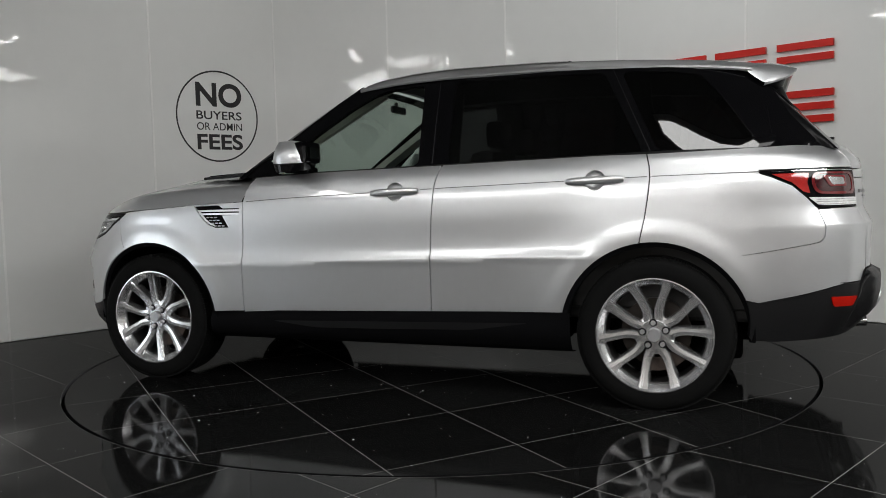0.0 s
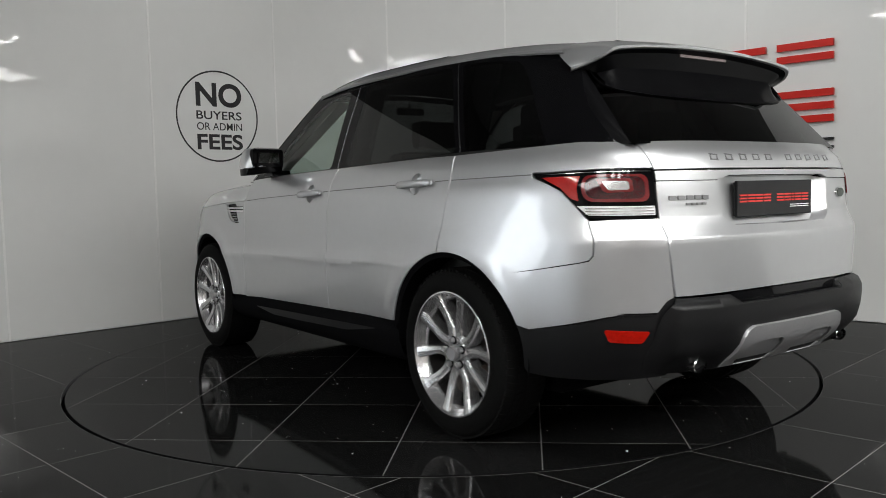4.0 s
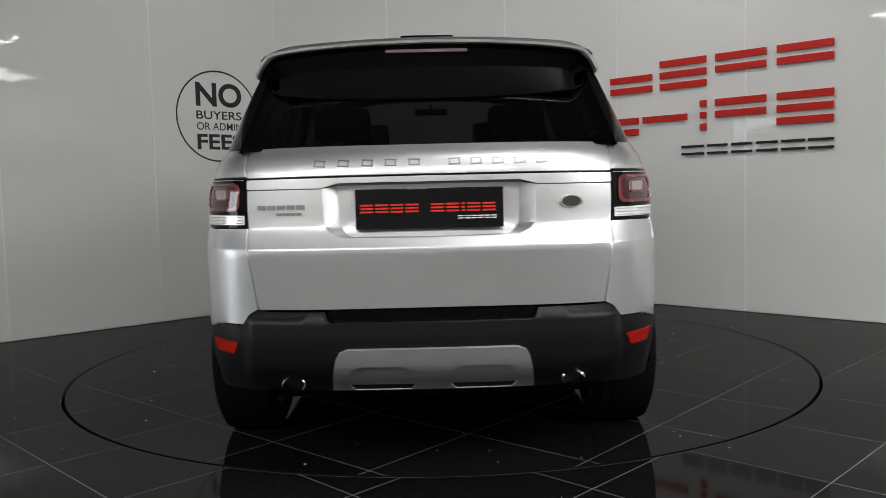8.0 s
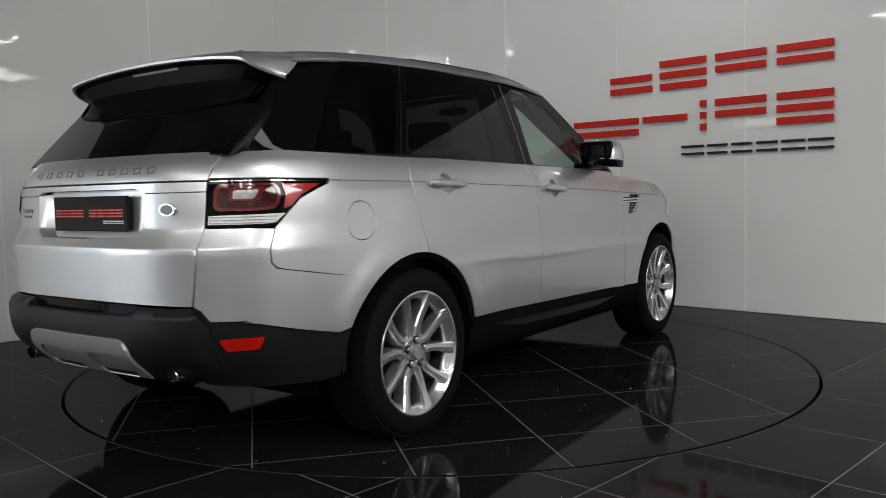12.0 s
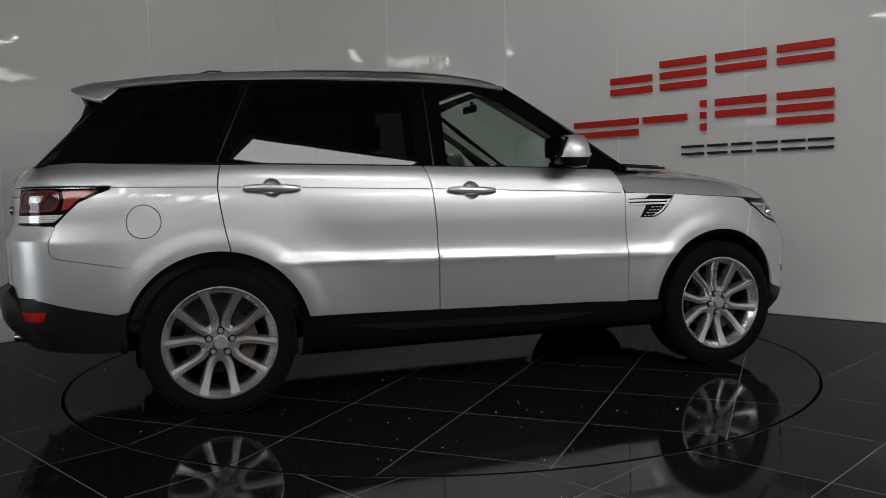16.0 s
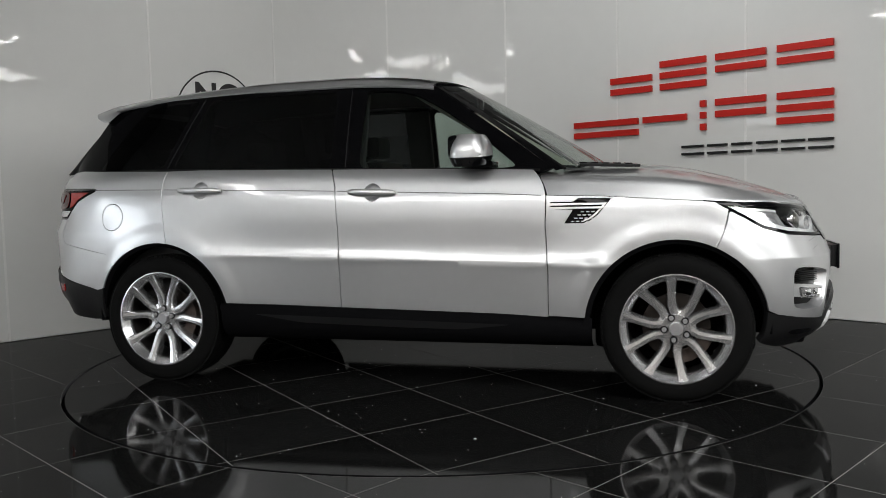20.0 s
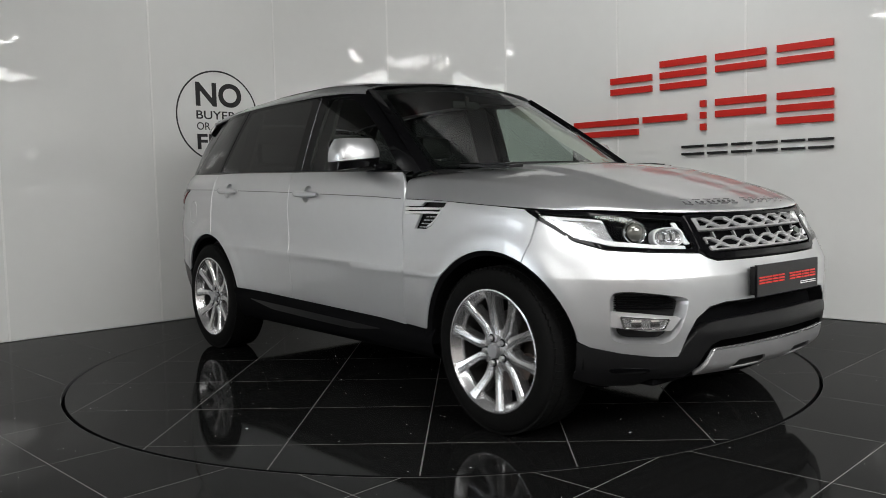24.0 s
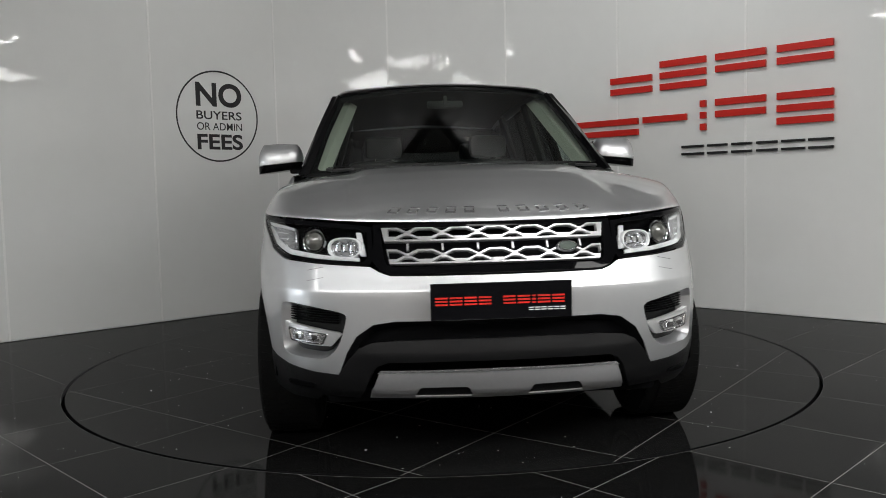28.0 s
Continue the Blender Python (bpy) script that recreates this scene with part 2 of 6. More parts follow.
def panel(name, outline, f, mat, parent, holes=(), step=0.035, thick=0.02, side=1, lift=0.0, label="", rows=(), tilt=0):
    """A curved sheet: the outline (with holes) in the surface's two coordinates, filled, laid on f, with turned-in edges."""
    rings = [densify([tuple(q) for q in r], step) for r in (outline, *holes)]
    pts, edges = [], []
    for r in rings:
        k = len(pts)
        pts += r
        edges += [(k + i, k + (i + 1) % len(r)) for i in range(len(r))]
    B = np.array(pts)
    lo, hi = B.min(0), B.max(0)
    gx, gy = np.meshgrid(np.arange(lo[0] + step / 2, hi[0], step), np.arange(lo[1] + step / 2, hi[1], step))
    gx[1::2] += step / 2
    G = np.stack([gx.ravel(), gy.ravel()], 1)
    ok = inside(rings[0], G)
    for h in rings[1:]:
        ok &= ~inside(h, G)
    G = G[ok]
    for zr in rows:
        G = G[np.abs(G[:, 1] - zr + ROW_TILT * tilt * np.clip(G[:, 0], -1.5, 1.5)) > step * 0.3] if len(G) else G
    for zr in rows:
        cx = np.arange(lo[0] + step / 2, hi[0], step)
        L = np.stack([cx, zr - ROW_TILT * tilt * np.clip(cx, -1.5, 1.5)], 1)
        ok = inside(rings[0], L)
        for h in rings[1:]:
            ok &= ~inside(h, L)
        G = np.concatenate([G, L[ok]])
    if len(G):
        d = np.min(np.linalg.norm(G[:, None, :] - B[None], axis=2), axis=1)
        G = G[d > (step * 0.45 if not rows else step * 0.2)]
    V = [Vector(map(float, q)) for q in (list(map(tuple, B)) + list(map(tuple, G)))]
    vo, _, fo, *_ = delaunay_2d_cdt(V, edges, [], 0, 1e-6)
    P = np.array([tuple(v) for v in vo])
    F = np.array([tuple(q) for q in fo if len(q) == 3])
    cen = P[F].mean(1)
    ok = inside(rings[0], cen)
    for h in rings[1:]:
        ok &= ~inside(h, cen)
    F = F[ok]
    X, N = f(P[:, 0], P[:, 1]), normal_of(f, P)
    if np.sum(N * (X - np.array([0, 0, .75]))) < 0:
        N = -N
    X = X + N * lift
    tri = X[F]
    fn = np.cross(tri[:, 1] - tri[:, 0], tri[:, 2] - tri[:, 0])
    if (fn * N[F].mean(1)).sum() < 0:
        F = F[:, ::-1]
    verts, norms, faces = list(X), list(N), [tuple(q) for q in F]
    if thick:
        count = {}
        for q in F:
            for a, b in ((q[0], q[1]), (q[1], q[2]), (q[2], q[0])):
                count[(a, b)] = 1
        for a, b in [e for e in count if (e[1], e[0]) not in count]:
            k = len(verts)
            qa, qb = X[a], X[b]
            en = np.cross(qb - qa, N[a])
            en = en / max(np.linalg.norm(en), 1e-9)
            verts += [qa, qb, qb - N[b] * thick, qa - N[a] * thick]
            norms += [en * 0.8 + N[a] * 0.6, en * 0.8 + N[b] * 0.6, en, en]
            faces += [(k + 1, k, k + 3, k + 2)]
    if side < 0:
        verts = [v * (1, -1, 1) for v in verts]
        norms = [n * (1, -1, 1) for n in norms]
        faces = [q[::-1] for q in faces]
    return mesh_object(name, verts, faces, mat, parent, norms, True, label)


def grid_sheet(name, X, mat, parent, label="", closed=False, back=None, flip=False):
    """A smooth mesh from an array of points n x m x 3; back: thickness."""
    n, m = X.shape[:2]
    verts = [tuple(q) for q in X.reshape(-1, 3)]
    faces = []
    for i in range(n - (0 if closed else 1)):
        for j in range(m - 1):
            a, b = i * m + j, ((i + 1) % n) * m + j
            q = (a, b, b + 1, a + 1)
            faces.append(q[::-1] if flip else q)
    me = bpy.data.meshes.new(name)
    me.from_pydata([tuple(map(float, v)) for v in verts], [], faces)
    me.materials.append(mat)
    me.update()
    if back:
        bm = bmesh.new()
        bm.from_mesh(me)
        bmesh.ops.solidify(bm, geom=bm.faces[:], thickness=back)
        bm.to_mesh(me)
        bm.free()
    me.polygons.foreach_set("use_smooth", [True] * len(me.polygons))
    me.set_sharp_from_angle(angle=radians(35))
    ob = new(name, me)
    if parent is not None:
        ob.parent = parent
    if label:
        ob["label"] = label
    return ob


# ---- the room ----
LEFT_DIR, RIGHT_DIR = radians(42.6), radians(-43.8)
CORNER = Vector((0.006, 4.052))
FILLET = 2.08


def wall_path():
    """Plan of the curved white wall: two straight runs joined by an arc; returns points every 2 cm with their running length."""
    dl, dr = Vector((math.cos(LEFT_DIR), math.sin(LEFT_DIR))), Vector((math.cos(RIGHT_DIR), math.sin(RIGHT_DIR)))
    half = (LEFT_DIR - RIGHT_DIR) / 2
    tl = FILLET * math.tan(half)
    A, B = CORNER - dl * tl, CORNER + dr * tl
    c = A + Vector((math.sin(LEFT_DIR), -math.cos(LEFT_DIR))) * FILLET
    pts = []
    for i in range(360):
        pts.append(A - dl * (0.02 * (360 - i)))
    n = int(FILLET * 2 * half / 0.02)
    for i in range(n + 1):
        a = LEFT_DIR + math.pi / 2 - 2 * half * i / n
        pts.append(c + Vector((math.cos(a), math.sin(a))) * FILLET)
    for i in range(1, 361):
        pts.append(B + dr * (0.02 * i))
    P = np.array([tuple(q) for q in pts])
    s = np.concatenate([[0], np.cumsum(np.linalg.norm(np.diff(P, axis=0), axis=1))])
    return P, s


WALL_P, WALL_S = wall_path()
WALL_T = np.gradient(WALL_P, axis=0)
WALL_T /= np.linalg.norm(WALL_T, axis=1, keepdims=True)


def wall_at(s, off=0.0):
    """Point of the wall's face at running length s, off metres proud into the room."""
    x, y = np.interp(s, WALL_S, WALL_P[:, 0]), np.interp(s, WALL_S, WALL_P[:, 1])
    tx, ty = np.interp(s, WALL_S, WALL_T[:, 0]), np.interp(s, WALL_S, WALL_T[:, 1])
    return np.stack([x + ty * off, y - tx * off], -1)


def wall_s(x, y):
    return float(WALL_S[np.argmin(np.hypot(WALL_P[:, 0] - x, WALL_P[:, 1] - y))])


def strip(s0, s1, z0, z1, off, thick, n):
    """Verts and faces of a curved slab on the wall."""
    ss = np.linspace(s0, s1, n + 1)
    a, b = wall_at(ss, off), wall_at(ss, off - thick)
    V, F = [], []
    for i in range(n + 1):
        V += [(*a[i], z0), (*a[i], z1), (*b[i], z1), (*b[i], z0)]
    for i in range(n):
        for k in range(4):
            p, q = i * 4 + k, i * 4 + (k + 1) % 4
            F.append((p, q, q + 4, p + 4))
    F += [(3, 2, 1, 0), (n * 4, n * 4 + 1, n * 4 + 2, n * 4 + 3)]
    return V, F


SEAMS = [wall_s(-2.425, 1.806) + 1.222 * k for k in range(-5, 11)]


def west_glazing():
    """Side wall behind the camera with a tall glazed opening to the daylight."""
    y0, y1, top = -3.95, -1.85, 2.45
    bm = bmesh.new()
    box(bm, -7.35, -7.2, -9.5, y0, 0, CEILING)
    box(bm, -7.35, -7.2, y1, -1.70, 0, CEILING)
    box(bm, -7.35, -7.2, y0, y1, top, CEILING)
    tagged(part("wall_west_side", bm, ROOM, None), "plain pale painted showroom wall with a glazed opening", "wall", kind="structure")
    win = thing("window_1", "tall grey-framed shopfront window in the side wall", "window", kind="structure")
    mid = (y0 + y1) / 2
    for a, b, z0, z1 in ((y0, y0 + .06, 0, top), (y1 - .06, y1, 0, top), (mid - .03, mid + .03, .08, top - .06), (y0 + .06, y1 - .06, top - .06, top), (y0 + .06, y1 - .06, 0, .08)):
        bm = bmesh.new()
        box(bm, -7.32, -7.24, a, b, z0, z1, .004)
        part("window_frame", bm, JOINT, win)
    for a, b in ((y0 + .06, mid - .03), (mid + .03, y1 - .06)):
        bm = bmesh.new()
        box(bm, -7.284, -7.276, a, b, .08, top - .06)
        part("pane", bm, LENS, win, "clear glass pane").visible_shadow = False
    bm = bmesh.new()
    box(bm, -7.75, -7.70, y0 - .8, y1 + .5, 0, 3.0)
    tagged(part("backdrop_daylight", bm, DAYLIGHT, None), "bright overcast daylight outside the window", "backdrop", kind="structure")


def build_room():
    back = thing("wall_back", "curved wall clad in glossy white panels", "wall", kind="structure")
    V, F = strip(0.3, WALL_S[-1] - 0.3, 0.0, WALL_TOP, -0.010, 0.12, 120)
    mesh_object("backing", V, F, JOINT, back, smooth=False)
    # unseen upper wall, added dark so that the car's glass mirrors less brightness
    V, F = strip(0.3, WALL_S[-1] - 0.3, WALL_TOP, CEILING, -0.010, 0.12, 120)
    mesh_object("upper_wall", V, F, CEIL, back, smooth=False, label="dark wall added above the panels, out of view")
    for a, b in zip(SEAMS, SEAMS[1:]):
        V, F = strip(a + 0.004, b - 0.004, 0.006, WALL_TOP - 0.002, 0.0, 0.008, 24)
        ob = mesh_object("panel", V, F, WALL, back, smooth=True)
        ob.data.set_sharp_from_angle(angle=radians(30))
    for a in SEAMS:
        V, F = strip(a - 0.0085, a + 0.0085, 0.006, WALL_TOP - 0.002, 0.0035, 0.0025, 2)
        mesh_object("joint_strip", V, F, JOINT, back, smooth=False)
    # plain rest of the showroom, behind the camera
    ends = [tuple(wall_at(0.35)), tuple(wall_at(WALL_S[-1] - 0.35))]
    outline = [ends[0], (-7.2, -1.70), (-7.2, -9.5), (7.2, -9.5), (7.2, -2.6), ends[1]]
    for k, (a, b) in enumerate(zip(outline, outline[1:])):
        d = Vector((b[0] - a[0], b[1] - a[1]))
        nrm = Vector((d.y, -d.x)).normalized() * 0.15
        V = []
        for z in (0.0, CEILING):
            V += [(a[0], a[1], z), (b[0], b[1], z), (b[0] + nrm.x, b[1] + nrm.y, z), (a[0] + nrm.x, a[1] + nrm.y, z)]
        F = [(0, 1, 5, 4), (1, 2, 6, 5), (2, 3, 7, 6), (3, 0, 4, 7), (3, 2, 1, 0), (4, 5, 6, 7)]
        if k == 1:
            west_glazing()
            continue
        w = mesh_object("wall_%s" % ("west", "west_side", "south", "east_side", "east")[k], V, F, WARM_ROOM if k == 2 else ROOM, None, smooth=False)
        tagged(w, "plain pale painted showroom wall", "wall", kind="structure")
    bm = bmesh.new()
    box(bm, -7.5, 7.5, -9.8, 4.5, CEILING, CEILING + 0.1)
    tagged(part("ceiling", bm, GREY_CEIL, None), "flat grey painted ceiling", "ceiling", kind="structure")
    # lit ceiling panels with their frames
    for tx, ty, hx, hy, _ in LIT_PANELS:
        t = thing("ceiling_light", "white framed lit panel, out of view, hung below the ceiling", "ceiling light", "lit ceiling panels")
        t.matrix_basis = pose(tx, ty, HANG)
        bm = bmesh.new()
        for x0, x1, y0, y1 in ((-hx - .05, hx + .05, hy, hy + .05), (-hx - .05, hx + .05, -hy - .05, -hy), (-hx - .05, -hx, -hy, hy), (hx, hx + .05, -hy, hy)):
            box(bm, x0, x1, y0, y1, -.07, 0)
        part("frame", bm, JOINT, t)
        bm = bmesh.new()
        box(bm, -hx, hx, -hy, hy, -.05, -.04)
        part("diffuser", bm, LAMP, t)
        bm = bmesh.new()
        box(bm, -hx - .05, hx + .05, -hy - .05, hy + .05, 0, .02)
        part("back_plate", bm, CEIL, t)
        for x, y in ((-hx, -hy), (hx, -hy), (hx, hy), (-hx, hy)):
            bm = bmesh.new()
            tube(bm, .005, .005, CEILING - HANG - .02, 6, pose(x, y, (CEILING - HANG + .02) / 2))
            part("hanger", bm, JOINT, t)
    for tx, ty, head, _ in ADDED_WASHERS:
        t = thing("wall_washer", "added wall washer light, out of view, that brightens the white wall", "ceiling light", "wall washers")
        aim = Vector((math.cos(radians(head)), math.sin(radians(head)), -0.32))
        t.matrix_basis = look((tx, ty, CEILING - 0.30), Vector((tx, ty, CEILING - 0.30)) + aim)
        bm = bmesh.new()
        box(bm, -.93, .93, -.14, .14, .012, .09, .01)
        for x0, x1, y0, y1 in ((-.93, .93, .115, .135), (-.93, .93, -.135, -.115), (-.93, -.905, -.115, .115), (.905, .93, -.115, .115)):
            box(bm, x0, x1, y0, y1, -.02, .02)
        part("housing", bm, CEIL, t)
        for x in (-.7, .7):
            bm = bmesh.new()
            tube(bm, .008, .008, .26, 8, t.matrix_basis.inverted() @ Matrix.Translation(t.matrix_basis @ Vector((x, 0, .06)) + Vector((0, 0, .14))))
            part("hanger", bm, JOINT, t)
    for tx, ty, turn in BATTENS:
        t = thing("batten_light", "white batten light with two lit tubes below the ceiling", "ceiling light", "tube lights")
        t.matrix_basis = pose(tx, ty, CEILING - 0.22, 0, 0, turn)
        bm = bmesh.new()
        box(bm, -.80, .80, -.07, .07, .055, .09, .006)
        part("tray", bm, JOINT, t)
        for y in (-.075, .075):
            bm = bmesh.new()
            tube(bm, .032, .032, 1.5, 16, pose(0, y, 0, 0, 90, 0))
            part("tube_lamp", bm, TUBE, t, "", True)
        for x in (-.6, .6):
            bm = bmesh.new()
            tube(bm, .004, .004, .14, 6, pose(x, 0, .15))
            part("hanger", bm, JOINT, t)


def clip_tile(cx, cy, half, ang, keep_out, radius):
    """Triangles of one square tile, cut by the turntable's circle."""
    c, s = math.cos(ang), math.sin(ang)
    cor = [(cx + c * a - s * b, cy + s * a + c * b) for a, b in ((-half, -half), (half, -half), (half, half), (-half, half))]
    d = [math.hypot(*q) for q in cor]
    dc = math.hypot(cx, cy)
    if keep_out and min(d) > radius and dc > radius + half * 1.5 or (not keep_out and max(d) < radius):
        return cor, [(0, 1, 2, 3)]
    if (keep_out and max(d) < radius) or (not keep_out and dc > radius + half * 1.5):
        return None, None
    n = 160
    ring = [(radius * math.cos(2 * math.pi * i / n), radius * math.sin(2 * math.pi * i / n)) for i in range(n)]
    V = [Vector(q) for q in cor + ring]
    E = [(0, 1), (1, 2), (2, 3), (3, 0)] + [(4 + i, 4 + (i + 1) % n) for i in range(n)]
    vo, _, fo, *_ = delaunay_2d_cdt(V, E, [], 0, 1e-6)
    P = np.array([tuple(v) for v in vo])
    F = [tuple(f) for f in fo]
    out = []
    for f in F:
        m = P[list(f)].mean(0)
        ins = inside(cor, m[None])[0]
        r = math.hypot(*m)
        lim = radius * math.cos(math.pi / n)
        if ins and ((r > lim) if keep_out else (r < radius)):
            out.append(f)
    if not out:
        return None, None
    used = sorted({i for f in out for i in f})
    k = {a: b for b, a in enumerate(used)}
    return [tuple(P[i]) for i in used], [tuple(k[i] for i in f) for f in out]


def tile_objects(parent, ang_deg, off_u, off_v, reach, keep_out, radius, gap=0.0042, size=0.61, region=None):
    """Square tiles on a turned grid; off_u, off_v: where two joints lie along the grid's normals."""
    ang = radians(ang_deg)
    u, v = Vector((math.cos(ang), math.sin(ang))), Vector((-math.sin(ang), math.cos(ang)))
    shared = None
    n = int(reach / size) + 2
    for i in range(-n, n):
        for j in range(-n, n):
            a, b = off_u + (i + 0.5) * size, off_v + (j + 0.5) * size
            c = u * a + v * b
            if region and not region(c.x, c.y):
                continue
            P, F = clip_tile(c.x, c.y, size / 2 - gap / 2, ang, keep_out, radius)
            if P is None:
                continue
            if len(P) == 4 and len(F) == 1:
                if shared is None:
                    bm = bmesh.new()
                    h = size / 2 - gap / 2
                    box(bm, -h, h, -h, h, -0.010, 0.0)
                    shared = bpy.data.meshes.new("tile")
                    bm.to_mesh(shared)
                    bm.free()
                    shared.materials.append(TILE)
                ob = new("tile", shared)
                ob.matrix_basis = pose(c.x, c.y, 0, 0, 0, ang_deg)
                ob.parent = parent
            else:
                V = [(x, y, 0.0) for x, y in P]
                F2 = []
                for f in F:
                    q = [V[k] for k in f]
                    area = sum(q[k][0] * q[k - 1][1] - q[k - 1][0] * q[k][1] for k in range(len(q)))
                    F2.append(f if area < 0 else f[::-1])
                cnt = {}
                for f in F2:
                    for k in range(len(f)):
                        cnt[(f[k - 1], f[k])] = 1
                m = len(V)
                V += [(x, y, -0.010) for x, y, _ in V]
                for a2, b2 in [e for e in cnt if (e[1], e[0]) not in cnt]:
                    F2.append((b2, a2, a2 + m, b2 + m))
                mesh_object("tile", V, F2, TILE, parent, smooth=False)


RING_R = 2.258


def annulus(bm, r0, r1, z0, z1, n=160):
    rows = []
    for r, z in ((r0, z0), (r0, z1), (r1, z1), (r1, z0)):
        rows.append([bm.verts.new((r * math.cos(2 * math.pi * i / n), r * math.sin(2 * math.pi * i / n), z)) for i in range(n)])
    for k in range(4):
        a, b = rows[k], rows[(k + 1) % 4]
        for i in range(n):
            bm.faces.new((a[i], b[i], b[(i + 1) % n], a[(i + 1) % n]))


def build_floor():
    bm = bmesh.new()
    box(bm, -7.5, 7.5, -9.8, 4.6, -0.16, -0.045)
    floor = part("floor", bm, DARK, None)
    tagged(floor, "polished black tile floor with thin grey joints", "floor", kind="structure")
    # bed of grout round the turntable pit
    bm = bmesh.new()
    n, out = 160, 8.0
    ring = [bm.verts.new((RING_R * math.cos(2 * math.pi * i / n) * 1.005, RING_R * math.sin(2 * math.pi * i / n) * 1.005, -0.0003)) for i in range(n)]
    rim = [bm.verts.new((7.4 * max(-1, min(1, 1.5 * math.cos(2 * math.pi * i / n))), (7.0 * max(-1, min(1, 1.5 * math.sin(2 * math.pi * i / n))) - 2.5), -0.0003)) for i in range(n)]
    for i in range(n):
        bm.faces.new((ring[i], rim[i], rim[(i + 1) % n], ring[(i + 1) % n]))
    part("grout_bed", bm, GROUT, floor, "light grey grout")
    bm = bmesh.new()
    annulus(bm, RING_R + 0.008, RING_R + 0.0096, -0.03, 0.0004)
    part("pit_edge", bm, METAL_TRIM, floor, "thin metal edging round the turntable")


def build_tiles(floor, turntable):
    tile_objects(floor, 45.0, -1.342, -2.091, 9.5, True, RING_R + 0.0096, region=lambda x, y: abs(x) < 6.9 and -9.2 < y < 4.0)
    tile_objects(turntable, 138.25, -1.841, -1.215, 5.0, False, RING_R - 0.012)


def build_turntable():
    t = thing("turntable", "round turntable paved with polished black tiles", "turntable")
    bm = bmesh.new()
    tube(bm, RING_R - 0.012, RING_R - 0.012, 0.038, 160, pose(0, 0, -0.0193))
    part("deck", bm, GROUT, t, "light grey grout bed")
    bm = bmesh.new()
    annulus(bm, RING_R - 0.0118, RING_R - 0.0102, -0.036, 0.0004)
    part("edge_band", bm, DARK, t, "thin dark edge band")
    return t
# ---- the car: body surface ----
# plan of the lower body at bumper height, from the middle of the tail round to the middle of the nose
PLAN = [(-2.468, 0), (-2.465, .2), (-2.452, .42), (-2.42, .58), (-2.37, .70), (-2.30, .785), (-2.20, .85), (-2.05, .893), (-1.85, .925), (-1.46, .948),
        (-1, .955), (-.5, .957), (0, .957), (.5, .957), (.85, .955), (1.46, .948), (1.72, .925), (1.90, .885), (2.02, .835), (2.10, .77), (2.165, .68),
        (2.215, .56), (2.255, .42), (2.285, .25), (2.30, 0)]


def dense_plan():
    P = [np.array(q) for q in PLAN]
    P = [P[0] * (1, 1) + (0, -.2)] + P + [P[-1] + (0, -.25)]
    P[0], P[-1] = np.array((PLAN[1][0], -PLAN[1][1])), np.array((PLAN[-2][0], -PLAN[-2][1]))
    out = []
    for i in range(1, len(P) - 2):
        for u in np.linspace(0, 1, 40, endpoint=False):
            a, b, c, d = P[i - 1], P[i], P[i + 1], P[i + 2]
            out.append(0.5 * (2 * b + (c - a) * u + (2 * a - 5 * b + 4 * c - d) * u * u + (3 * b - a - 3 * c + d) * u**3))
    out.append(P[-2])
    return np.array(out)


_PL = dense_plan()
_PC = np.concatenate([[0], np.cumsum(np.linalg.norm(np.diff(_PL, axis=0), axis=1))])
_i0 = int(np.argmin(np.abs(_PL[:, 0])))
_PC = _PC - _PC[_i0]
C_TAIL, C_NOSE = float(_PC[0]), float(_PC[-1])
_TX = np.gradient(_PL[:, 0])
# half width by height (heights sheared with the rising waist)
SHEAR = 0.0238
PROFILE = curve((.10, .84), (.20, .885), (.30, .925), (.445, .944), (.55, .951), (.69, .9605), (.7225, .9648), (.7255, .9641), (.745, .9582), (.782, .9512), (.83, .9496),
                (.92, .950), (1.0, .946), (1.06, .938), (1.09, .930), (1.15, .913), (1.185, .897), (1.21, .880), (1.26, .852))
PROFILE_SMOOTH = curve((.10, .84), (.20, .885), (.30, .925), (.445, .944), (.60, .9525), (.72, .9545), (.82, .9535), (.92, .950), (1.0, .946), (1.06, .938), (1.09, .930), (1.15, .913), (1.185, .897), (1.21, .880), (1.26, .852))
NOSE_X = curve((.10, -.30), (.20, -.19), (.29, -.075), (.34, -.03), (.42, -.008), (.55, 0), (.66, 0), (.711, -.001), (.718, -.004), (.76, -.024), (.82, -.052), (.89, -.093), (.96, -.135), (1.0, -.17), (1.1, -.30))
TAIL_X = curve((.20, .16), (.30, .10), (.40, .055), (.50, .015), (.58, .002), (.66, .002), (.72, .0005), (.80, -.003), (.86, -.0065), (.885, -.0075), (.893, -.003), (.960, .030), (.968, .0325), (1.05, .037), (1.10, .040), (1.15, .044), (1.20, .062), (1.25, .11), (1.35, .22))
WHEEL_X, WHEEL_Z, ARCH_R = 1.4615, 0.366, 0.452


def sstep(a, b, v):
    u = np.clip((v - a) / (b - a), 0, 1)
    return u * u * (3 - 2 * u)


